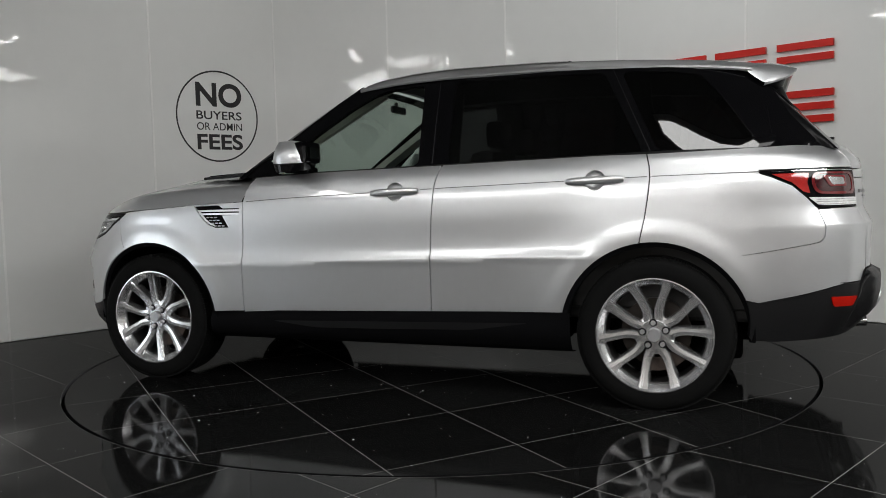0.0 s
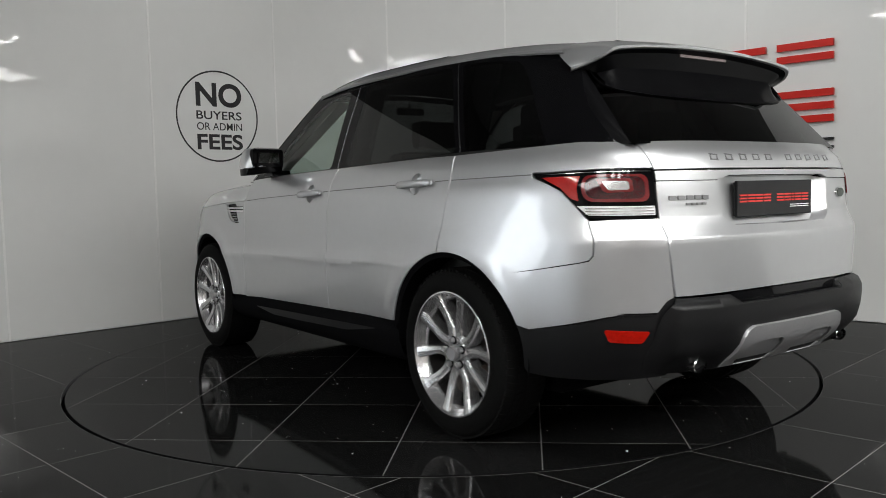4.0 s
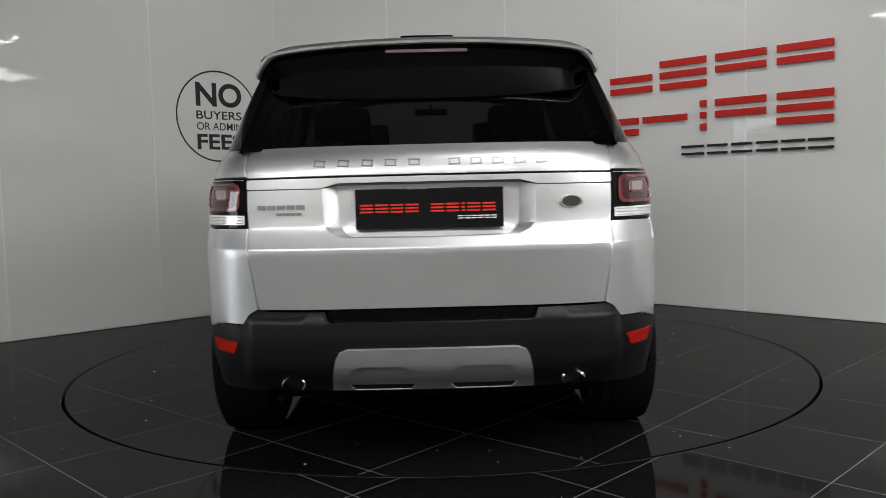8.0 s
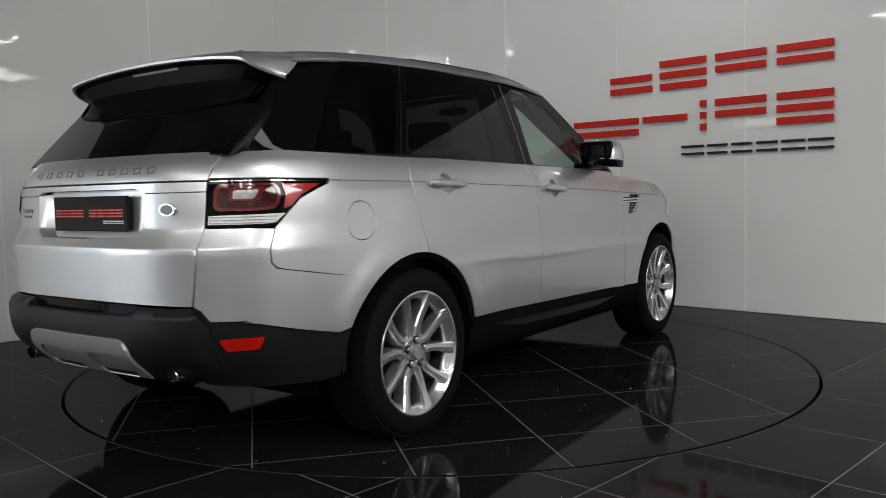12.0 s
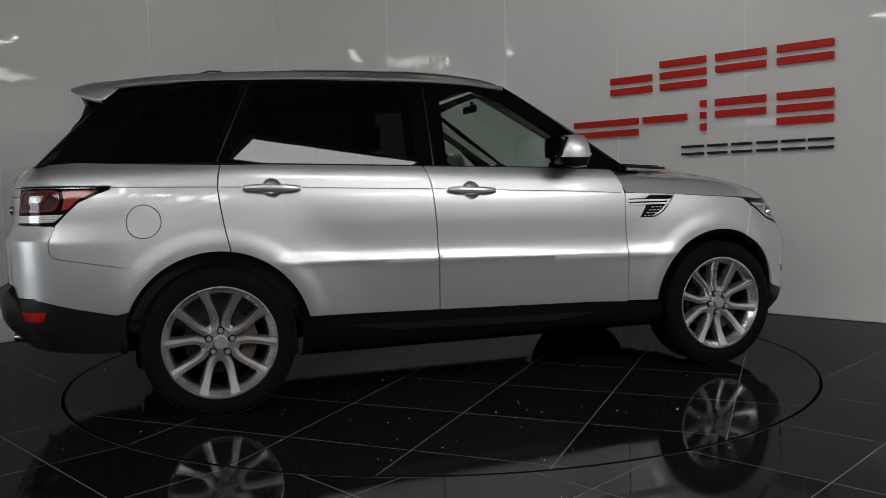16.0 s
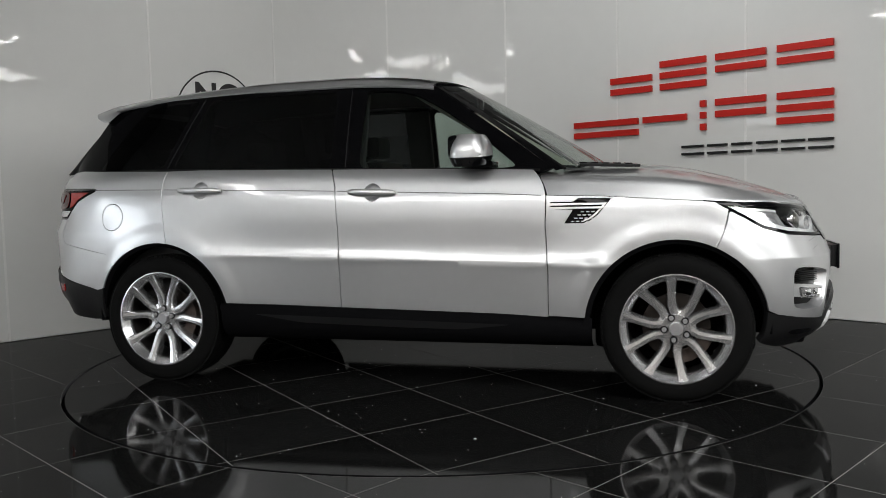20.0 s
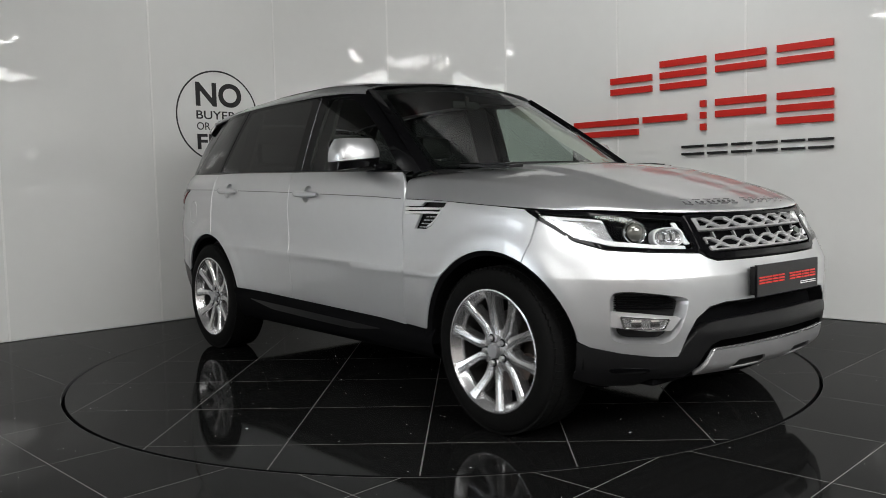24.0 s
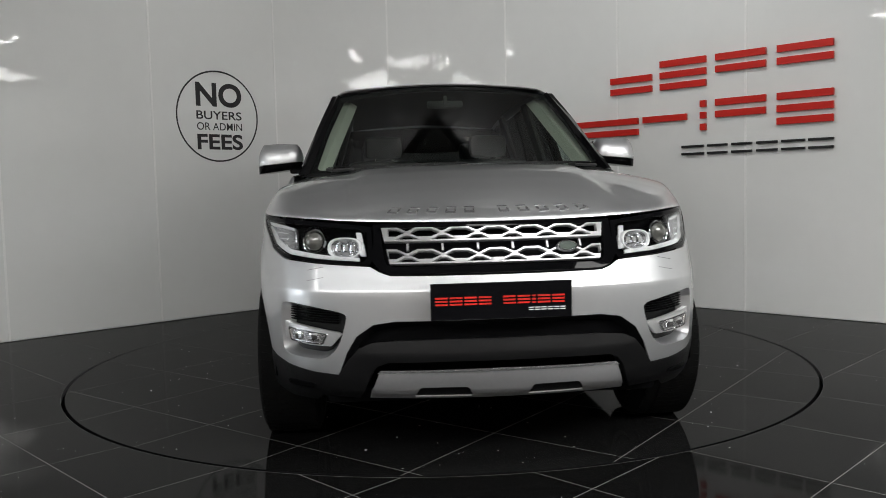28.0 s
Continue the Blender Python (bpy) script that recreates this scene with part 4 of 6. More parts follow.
    hole = smooth_poly([(-.945, .045), (-.45, .035), (0, .03), (.45, .035), (.945, .045), (.95, .5), (.93, .92), (.5, .945), (0, .95), (-.5, .945), (-.93, .92), (-.95, .5)], 1)
    panel("windscreen_border", band, WS, GLOSS_BLACK, CAR, holes=[hole], step=.1, thick=0, lift=-.004, label="black printed windscreen border")
    for s in (1, -1):
        X = []
        for v in np.linspace(-.02, 1.0, 24):
            a = WS(np.array(.985), np.array(v))
            t = (1 - v)
            gx, gz = .165 + (.85 - .165) * t, 1.676 + (1.185 - 1.676) * t + .012 * math.sin(math.pi * t)
            b = GL(np.array(gx), np.array(gz))
            mid = (a + b) / 2 + np.array([.018, .020, .010]) * (1 - .85 * max(0, v))
            X.append([(a[0], a[1] * s, a[2]), ((a * .6 + mid * .4)[0] + .012, s * ((a * .6 + mid * .4)[1] + .006), (a * .6 + mid * .4)[2] + .008), (mid[0], mid[1] * s, mid[2]), (b[0], (b[1] + .003) * s, b[2])])
        grid_sheet("windscreen_pillar", np.array(X), GLOSS_BLACK, CAR, "gloss black windscreen pillar", flip=s > 0)
    # cowl with wipers
    X = []
    for u in np.linspace(-1, 1, 21):
        a = WS(np.array(u), np.array(.01))
        X.append([tuple(a), (a[0] + .03, a[1] * 1.02, a[2] - .012), (a[0] + .11, a[1] * 1.04, a[2] - .02)])
    grid_sheet("cowl", np.array(X), BLACK_PLASTIC, CAR, "black scuttle panel", flip=True)
    for y0, y1 in ((.10, .72), (-.62, .02)):
        bm = bmesh.new()
        for k in range(8):
            ya, yb = y0 + (y1 - y0) * k / 8, y0 + (y1 - y0) * (k + 1) / 8
            a, b = WS(np.array(ya / .8), np.array(.035 + .01 * k / 8)), WS(np.array(yb / .8), np.array(.035 + .01 * (k + 1) / 8))
            mid = (Vector(a) + Vector(b)) / 2 + Vector((.012, 0, .012))
            d = Vector(b) - Vector(a)
            m = Matrix.Translation(mid) @ d.to_track_quat("X", "Z").to_matrix().to_4x4()
            box(bm, -d.length / 2, d.length / 2, -.008, .008, -.006, .006, m=m)
        part("wiper", bm, BLACK_PLASTIC, CAR)


def bonnet():
    """Clamshell bonnet: rings from the shut line inwards, rising like a cushion."""
    cs = np.concatenate([np.linspace(cS(.826), cS(1.6), 22), np.linspace(cS(1.63), C_NOSE, 40)])
    xs = np.interp(cs, _PC, _PL[:, 0])
    ys = np.interp(cs, _PC, _PL[:, 1])
    edge_z = np.where(cs < cS(1.92), [crease(x) for x in xs], 0)
    zf = np.interp(ys, (0, .25, .45, .59, .70, .80, .88), (.963, .965, .969, .975, .983, .990, .994))
    edge_z = np.where(cs < cS(1.92), edge_z, zf)
    E = W(cs, edge_z)
    top = lambda x: np.interp(x, (.70, .95, 1.24, 1.41, 1.575, 1.74, 1.9, 2.0, 2.1, 2.3), (1.205, 1.225, 1.216, 1.204, 1.186, 1.160, 1.127, 1.102, 1.072, 1.0))
    # flank, rounded edge and gently crowned top, by the way inwards from the shut line
    flank = curve((0, 0), (.012, .16), (.03, .385), (.042, .53), (.05, .60), (.06, .65), (.075, .685), (.10, .722), (.2, .825), (.35, .925), (.6, .985), (1, 1))
    ks = np.concatenate([1 - np.linspace(0, 1, 22) ** 1.7 * .22, np.linspace(.76, 0, 30)])
    for s in (1, -1):
        X = []
        for i in range(len(cs)):
            e = E[i]
            sx = min(e[0], 1.25)
            fr = sstep(1.5, 2.1, e[0])
            n = 2.2
            row = []
            for k in ks:
                px, py = sx + (e[0] - sx) * k, e[1] * k
                rise = ((1 - k ** n) ** (1 / n) * fr + float(flank(1 - k)) * (1 - fr)) if k < 1 else 0
                px -= .07 * rise ** 1.4 * max(0, 1 - (e[0] - .826) / .16) * (k > .5)
                # raised middle with soft edges
                zt = float(top(px)) - .020 * (py / .8) ** 2 - .014 * sstep(.49, .56, abs(py)) * sstep(.8, 1.1, px)
                row.append((px, py * s, e[2] + (zt - e[2]) * rise))
            X.append(row)
        X = np.array(X)
        grid_sheet("bonnet_half", X, SILVER, CAR, "silver clamshell bonnet", flip=s > 0)
    # side vents on the bonnet
    for s in (1, -1):
        bm = bmesh.new()
        m = Matrix.Translation((1.12, s * .62, 1.206)) @ Euler((s * radians(-3), radians(2.5), s * radians(-8))).to_matrix().to_4x4()
        box(bm, -.16, .16, -.055, .055, -.012, .004, .006, m)
        part("bonnet_vent", bm, BLACK_PLASTIC, CAR, "black bonnet vent")
        bm = bmesh.new()
        for k in range(5):
            box(bm, -.14 + .06 * k - .018, -.14 + .06 * k + .018, -.042, .042, .003, .010, .002, m)
        part("bonnet_vent_slats", bm, GLOSS_BLACK, CAR)


def arch_and_sill():
    # sills
    for s in (1, -1):
        X = []
        for x in np.linspace(-1.06, 1.05, 40):
            row = []
            for z, dy in ((sill(x) - .004, -.004), (sill(x) - .030, .012), (sill(x) - .05, .020), (.36 - .015 * x, .020), (.32 - .015 * x, .006), (.285, -.02), (.262, -.055), (.25, -.16)):
                b = W(np.array(cS(x)), np.array(max(z, .3)))
                yy = .944 if z < .44 else b[1]
                row.append((x, s * (yy + dy), z))
            X.append(row)
        grid_sheet("sill", np.array(X), DARK, CAR, "black plastic sill", flip=s < 0)
        ins = smooth_poly([(-.86, .410), (-.55, .366), (0, .352), (.36, .347), (.64, .377), (.2, .387), (-.4, .400)], 2)
        panel("sill_insert", ins, lambda x, z: np.stack([x, .9655 + 0 * x, z], -1), plain("dark_grey_insert", (.006, .006, .0065), rough=.3, spec=.2) if s > 0 else bpy.data.materials["dark_grey_insert"], CAR, side=s, thick=.006, step=.06)
        # wheel wells and black arch edges
        for cx in (WHEEL_X, -WHEEL_X):
            X = []
            for i in range(33):
                a = radians(-3 + 186 * i / 32)
                r = ARCH_R + .004
                x, z = cx + r * math.cos(a), WHEEL_Z + r * math.sin(a)
                yo = float(W(np.array(cS(x)), np.array(max(.42, z)))[1]) - .006
                X.append([(x, s * yo, z), (cx + (r - .028) * math.cos(a), s * (yo - .012), WHEEL_Z + (r - .028) * math.sin(a)),
                          (cx + (r - .03) * math.cos(a), s * (yo - .06), WHEEL_Z + (r - .03) * math.sin(a)), (x, s * .60, z), (x * .98 + cx * .02, s * .52, z)])
            grid_sheet("wheel_arch_liner", np.array(X), DARK, CAR, "black wheel arch liner", flip=s > 0)
            bm = bmesh.new()
            fan = [(cx + (ARCH_R + .02) * math.cos(radians(a)), WHEEL_Z + (ARCH_R + .02) * math.sin(radians(a))) for a in range(-8, 189, 7)]
            va, vb = [bm.verts.new((x, s * .515, z)) for x, z in fan], [bm.verts.new((x, s * .500, z)) for x, z in fan]
            bm.faces.new(va)
            bm.faces.new(vb[::-1])
            for k in range(len(fan)):
                bm.faces.new((va[k - 1], va[k], vb[k], vb[k - 1]))
            part("inner_arch", bm, DARK, CAR)
    # the boxes by the wheels are added to block light under the car
    for name, a, b, y, z0, z1 in (("underbody_tray", -.98, .98, .83, .262, .42), ("chassis_spine", -1.95, 2.05, .50, .28, .50), ("exhaust_box", -2.25, -1.9, .40, .36, .50), ("rear_valance", -2.3, -1.95, .60, .40, .50),
                                  ("rear_crossmember", -2.05, -1.90, .70, .33, .45), ("rear_subframe", -1.86, -1.04, .68, .215, .45), ("front_subframe", 1.04, 1.86, .68, .215, .45), ("front_undertray", 1.93, 2.1, .66, .26, .50)):
        bm = bmesh.new()
        box(bm, a, b, -y, y, z0, z1, .03)
        part(name, bm, DARK, CAR, "dark box closing the underside of the car")


def wheel_meshes():
    """Tyre, rim, spokes and so on, axis along y, outer face towards +y."""
    def lathe(prof, n=72):
        X = np.array([[(r * math.cos(a), y, r * math.sin(a)) for r, y in prof] for a in np.linspace(0, 2 * math.pi, n, endpoint=False)])
        return X
    tyre = [(.262, .108), (.272, .122), (.290, .1275), (.318, .128), (.345, .1235), (.360, .112), (.3685, .095), (.372, .06), (.3735, 0), (.372, -.06), (.3685, -.095), (.36, -.112), (.335, -.126), (.29, -.128), (.262, -.11)]
    rim = [(.276, .116), (.279, .122), (.2765, .1265), (.271, .127), (.267, .121), (.260, .108), (.247, .096), (.2395, .086), (.237, .070)]
    barrel = [(.2372, .072), (.236, .03), (.230, -.03), (.245, -.1), (.272, -.115), (.276, -.10), (.276, .116)]
    return lathe(tyre), lathe(rim), lathe(barrel)


def build_wheels():
    Xt, Xr, Xb = wheel_meshes()
    first = {}
    for s in (1, -1):
        for cx in (WHEEL_X, -WHEEL_X):
            # black disc added to close the wheel's back where only shade would be
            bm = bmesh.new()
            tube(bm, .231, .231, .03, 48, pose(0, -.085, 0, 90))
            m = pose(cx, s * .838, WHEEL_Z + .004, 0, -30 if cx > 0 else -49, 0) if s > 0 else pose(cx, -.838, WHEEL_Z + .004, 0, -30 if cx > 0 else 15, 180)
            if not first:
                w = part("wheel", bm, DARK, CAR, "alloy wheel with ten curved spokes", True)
                first["wheel"] = w
                grid_sheet("tyre", Xt, RUBBER, w, "black road tyre", closed=True, flip=True)
                # tread blocks
                bm = bmesh.new()
                for i in range(76):
                    a = 360 * i / 76
                    for yy, sk in ((-.085, 12), (-.03, -10), (.03, 10), (.085, -12)):
                        box(bm, -.0140, .0140, yy - .0255, yy + .0255, -.008, .0018, m=pose(0, 0, 0, 0, a, 0) @ pose(0, 0, .3735 - (.004 if abs(yy) > .05 else 0), 0, 0, sk))
                part("tread", bm, RUBBER, w)
                grid_sheet("rim", Xr, ALLOY, w, "silver alloy rim", closed=True, flip=True)
                grid_sheet("barrel", Xb, BARREL, w, "inner barrel, darkened for the shade behind the spokes", closed=True, flip=True)
                for k in range(5):
                    for d in (-1, 1):
                        bm = bmesh.new()
                        rows = []
                        for t in np.linspace(0, 1, 26):
                            r = .052 + (.268 - .052) * t
                            a = radians(72 * k) + d * radians(np.interp(t, (0, .06, .16, .28, .40, .69, 1), (9.0, 13.0, 18.0, 21.5, 21.0, 18.2, 16.4)))
                            hw = np.interp(t, (0, .2, .45, .7, .9, 1), (.0255, .0222, .0200, .0208, .0250, .0315))
                            y = .090 + .028 * math.sin(math.pi * .5 * t) - .014 * t * (1 - t) * 4
                            q = []
                            for w2, dy in ((-1.22, -.058), (-1.06, -.018), (-1.0, -.0095), (-.78, -.0005), (0, .0010), (.78, -.0005), (1.0, -.0095), (1.06, -.018), (1.22, -.058)):
                                ct, st = math.cos(a), math.sin(a)
                                q.append(bm.verts.new((r * ct - st * hw * w2, y + dy, r * st + ct * hw * w2)))
                            rows.append(q)
                        n = len(rows[0])
                        for a2, b2 in zip(rows, rows[1:]):
                            for j in range(n - 1):
                                bm.faces.new((a2[j], b2[j], b2[j + 1], a2[j + 1]))
                            bm.faces.new((a2[n - 1], b2[n - 1], b2[0], a2[0]))
                        part("spoke", bm, ALLOY, w)
                # webs that join the two spokes of a pair at the hub
                for k in range(5):
                    bm = bmesh.new()
                    rows = []
                    for r in (.055, .072, .084, .092, .096):
                        half = np.interp(r, (.055, .085, .096), (18, 18, 11))
                        dip = .012 * sstep(.062, .096, r)
                        rows.append([bm.verts.new((r * math.cos(radians(72 * k + a)), .091 + .10 * (r - .055) - dip, r * math.sin(radians(72 * k + a)))) for a in np.linspace(-half, half, 7)])
                    low = [bm.verts.new((q.co.x * .98, .05, q.co.z * .98)) for q in rows[-1]]
                    for a2, b2 in zip(rows, rows[1:] + [low]):
                        for j in range(6):
                            bm.faces.new((a2[j], a2[j + 1], b2[j + 1], b2[j]))
                    part("spoke_root", bm, ALLOY, w, smooth=True)
                bm = bmesh.new()
                tube(bm, .080, .070, .05, 40, pose(0, .071, 0, -90))
                part("hub", bm, ALLOY, w, smooth=True)
                bm = bmesh.new()
                tube(bm, .034, .030, .020, 32, pose(0, .108, 0, -90))
                part("centre_cap", bm, SATIN, w, "grey centre cap", True)
                for k in range(5):
                    a = radians(72 * k + 36)
                    bm = bmesh.new()
                    tube(bm, .0135, .0120, .022, 6, pose(.058 * math.cos(a), .104, .058 * math.sin(a), -90))
                    part("wheel_nut", bm, SATIN, w, "steel wheel nut", True)
                    # no pocket is cut: a flat black disc gives the shade round the nut
                    bm = bmesh.new()
                    tube(bm, .0182, .0182, .004, 20, pose(.058 * math.cos(a), .0962, .058 * math.sin(a), -90))
                    part("nut_recess", bm, DARK, w, "flat dark disc for the shade round the nut", True)
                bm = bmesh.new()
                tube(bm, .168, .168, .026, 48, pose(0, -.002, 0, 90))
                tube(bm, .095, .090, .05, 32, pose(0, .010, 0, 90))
                part("brake_disc", bm, STEEL, w, "worn steel brake disc, darkened for the shade behind the spokes", True)
                bm = bmesh.new()
                for a in range(-28, 29, 14):
                    box(bm, .115, .185, -.03, .045, -.03, .03, .006, pose(0, 0, 0, 0, a + 165, 0))
                part("brake_caliper", bm, plain("rusty_caliper", (.05, .035, .028), rough=.7, vary=.3), w)
                w.matrix_basis = m
            else:
                bm.free()
                copy_thing(first["wheel"], m)
# ---- the car: lamps, bumpers, trim ----
def oval(cx, cy, rx, ry, n=24):
    return [(cx + rx * math.cos(a), cy + ry * math.sin(a)) for a in np.linspace(0, 2 * math.pi, n, endpoint=False)]


def block_on(name, c, z, w, h, d, mat, parent, s=1, f=W, lift=0.0, round_=0.0, label=""):
    """A small block lying on the body surface at (c, z), w along it, h up it, d thick."""
    P = np.array([[c, z]])
    p, n = f(P[:, 0], P[:, 1])[0], normal_of(f, P)[0]
    if np.dot(n, p - np.array([0, 0, .6])) < 0:
        n = -n
    up = f(np.array([c]), np.array([z + .01]))[0] - p
    up = up / np.linalg.norm(up)
    along = np.cross(up, n)
    m = Matrix(((along[0], up[0], n[0], 0), (along[1], up[1], n[1], 0), (along[2], up[2], n[2], 0), (0, 0, 0, 1)))
    m = Matrix.Translation(p + n * lift) @ m
    if s < 0:
        m = Matrix.Diagonal((1, -1, 1, 1)) @ m
    bm = bmesh.new()
    box(bm, -w / 2, w / 2, -h / 2, h / 2, -d / 2, d / 2, round_, m)
    if s < 0:
        bmesh.ops.reverse_faces(bm, faces=bm.faces[:])
    return part(name, bm, mat, parent, label, bool(round_))


def tail_lights():
    out = [S(-1.950, 1.138), S(-2.01, 1.110), S(-2.10, 1.073), S(-2.165, 1.015), S(-2.212, .968), Rr(.80, .967), Rr(.660, .967), Rr(.660, 1.143), Rr(.80, 1.146), S(-2.1, 1.143)]
    clear = [S(-2.172, 1.014), S(-2.215, .978), Rr(.80, .976), Rr(.668, .976), Rr(.668, 1.010), Rr(.80, 1.012)]
    ring_o = smooth_poly([Rr(.682, 1.026), Rr(.80, 1.026), S(-2.205, 1.030), S(-2.185, 1.080), S(-2.195, 1.126), Rr(.80, 1.128), Rr(.682, 1.126)], 2, cut=.018)
    ring_i = smooth_poly([Rr(.694, 1.037), Rr(.80, 1.037), S(-2.216, 1.040), S(-2.198, 1.080), S(-2.205, 1.117), Rr(.80, 1.119), Rr(.694, 1.117)], 2, cut=.018)
    core = smooth_poly([Rr(.730, 1.062), Rr(.800, 1.060), Rr(.812, 1.112), Rr(.730, 1.110)], 1, cut=.008)
    core_i = smooth_poly([Rr(.740, 1.070), Rr(.792, 1.069), Rr(.801, 1.104), Rr(.740, 1.102)], 1, cut=.006)
    wedge = [S(-2.005, 1.122), S(-2.10, 1.082), S(-2.150, 1.040), S(-2.178, 1.032), S(-2.168, 1.080), S(-2.178, 1.124), S(-2.1, 1.124)]
    for s in (1, -1):
        lamp = panel("tail_light", out, W, GLOSS_BLACK, CAR, side=s, thick=.03, lift=.001, label="red and clear tail light in a black surround")
        panel("side_section", wedge, W, RED_LENS, lamp, side=s, thick=.003, lift=.0055, step=.025, label="bright red side lens")
        panel("reverse_section", clear, W, FROST, lamp, side=s, thick=.003, lift=.0045, label="clear ribbed reversing light")
        for k in range(3):
            z = .981 + .011 * k
            panel("lens_rib", [S(-2.205, z), Rr(.80, z), Rr(.674, z), Rr(.674, z + .002), Rr(.80, z + .002), S(-2.203, z + .002)], W, CHROME, lamp, side=s, thick=.002, lift=.008)
        panel("light_ring", ring_o, W, RED_RING, lamp, holes=[ring_i], side=s, thick=.004, lift=.007, step=.02, label="dark red light ring")
        panel("inner_lens", ring_i, W, SMOKE_RED, lamp, side=s, thick=.002, lift=.004, step=.03, label="smoked inner lens")
        panel("light_core", core, W, RED_RING, lamp, holes=[core_i], side=s, thick=.005, lift=.008, step=.012, label="red rim of the bulb window")
        panel("bulb_window", core_i, W, DISH, lamp, side=s, thick=.002, lift=.0065, step=.015)
        panel("chrome_line", [S(-1.985, 1.1335), S(-2.1, 1.137), Rr(.80, 1.140), Rr(.67, 1.138), Rr(.67, 1.1355), Rr(.80, 1.1365), S(-2.1, 1.134)], W, CHROME, lamp, side=s, thick=.002, lift=.004)


def head_lights():
    out = [S(1.672, .992), S(1.70, .978), S(1.756, .955), S(1.84, .921), S(1.93, .868), Fr(.812, .834), Fr(.64, .818), Fr(.478, .810), Fr(.462, .835), Fr(.470, .950), Fr(.59, .964), Fr(.70, .974), Fr(.80, .982), S(1.90, .988), S(1.80, .992)]
    deep = off_surface(W, .050)
    for s in (1, -1):
        lamp = panel("head_light", out, deep, GLOSS_BLACK, CAR, side=s, thick=0, label="clear head light with projector in a black housing")
        rim_w = []
        for q in densify(out + [out[0]], .03):
            a, b = W(*map(np.array, q)), deep(*map(np.array, q))[0]
            rim_w.append([(a[0], a[1] * s, a[2]), (b[0], b[1] * s, b[2])])
        grid_sheet("housing_wall", np.array(rim_w), GLOSS_BLACK, lamp)
        # black surround
        inner = [S(1.735, .978), S(1.775, .961), S(1.85, .930), S(1.94, .878), Fr(.80, .845), Fr(.64, .829), Fr(.50, .822), Fr(.482, .840), Fr(.488, .930), Fr(.52, .944), Fr(.60, .950), Fr(.70, .960), Fr(.80, .968), S(1.88, .975), S(1.80, .979)]
        panel("lamp_surround", out, W, GLOSS_BLACK, lamp, holes=[inner], side=s, thick=.012, step=.025, lift=.001)
        lens = panel("lens", inner, W, LENS, lamp, side=s, thick=0, lift=-.001, label="clear plastic lens", step=.03)
        lens.visible_shadow = False
        # outer marker block, light guide, projector, inner lamp
        mid = off_surface(W, .022)
        low = off_surface(W, .030)
        panel("marker_block", [S(1.752, .973), S(1.785, .958), S(1.856, .927), S(1.942, .876), Fr(.80, .850), Fr(.775, .858), Fr(.785, .90), Fr(.785, .955), S(1.88, .970), S(1.80, .975)], mid, DISH, lamp, side=s, thick=.015, step=.025, label="clear ribbed marker lamp")
        for k in range(4):
            z = .955 - .022 * k
            panel("marker_rib", [S(1.86 + .008 * k, z), Fr(.82, z), Fr(.82, z - .004), S(1.862 + .008 * k, z - .004)], off_surface(W, .018), CHROME, lamp, side=s, thick=.003)
        guide = [S(1.80, .955), S(1.86, .926), S(1.94, .884), Fr(.80, .852), Fr(.64, .836), Fr(.52, .829), Fr(.52, .842), Fr(.64, .850), Fr(.795, .870), S(1.95, .905), S(1.88, .935)]
        panel("light_guide", guide, off_surface(W, .012), FROST, lamp, side=s, thick=.01, step=.02, label="clear light guide strip")
        panel("inner_blade", [Fr(.532, .934), Fr(.512, .934), Fr(.492, .848), Fr(.514, .848)], off_surface(W, .010), FROST, lamp, side=s, thick=.008, step=.02, label="clear blade at the inner end")
        panel("upper_guide", [S(1.775, .972), Fr(.83, .960), Fr(.79, .953), Fr(.79, .944), Fr(.83, .949), S(1.81, .958)], off_surface(W, .012), FROST, lamp, side=s, thick=.008, step=.02, label="clear upper light guide")
        for name, y, z, r, mat in (("projector", .705, .908, .040, None), ("inner_lamp", .578, .886, .043, None)):
            c0 = Fr(y, z)
            p = low(np.array([c0[0]]), np.array([z]))[0]
            bm = bmesh.new()
            m = Matrix.Translation((p[0] + .012, p[1] * s, p[2])) @ Euler((0, radians(82), s * radians(24))).to_matrix().to_4x4()
            if name == "projector":
                bm.free()
                turn = [2 * math.pi * i / 36 for i in range(37)]
                grid_sheet("projector_ring", np.array([[tuple(m @ Vector((q * math.cos(a), q * math.sin(a), h))) for a in turn] for q, h in ((r + .011, -.014), (r + .011, .006), (r + .007, .012), (r + .002, .008), (r - .003, -.006))]), CHROME, lamp, "chrome projector ring", flip=s < 0)
                bm = bmesh.new()
                r2 = bmesh.ops.create_uvsphere(bm, u_segments=24, v_segments=12, radius=r * .93)
                bmesh.ops.transform(bm, matrix=m @ Matrix.Translation((0, 0, .006)) @ Matrix.Diagonal((1, 1, .55, 1)), verts=r2["verts"])
                part("projector_lens", bm, BULB, lamp, "domed projector lens", True)
            else:
                n = 32
                el = lambda k, h: [m @ Vector((.92 * r * k * math.copysign(abs(math.cos(2 * math.pi * i / n)) ** .8, math.cos(2 * math.pi * i / n)), 1.62 * r * k * math.copysign(abs(math.sin(2 * math.pi * i / n)) ** .8, math.sin(2 * math.pi * i / n)), h)) for i in range(n + 1)]
                bm.free()
                grid_sheet("inner_lamp", np.array([[tuple(v) for v in el(k, h)] for k, h in ((1.04, -.02), (1.04, .010), (1.0, .016), (.92, .016), (.86, .006))]), FROST, lamp, "oval inner lamp with a bright rim", flip=s < 0)
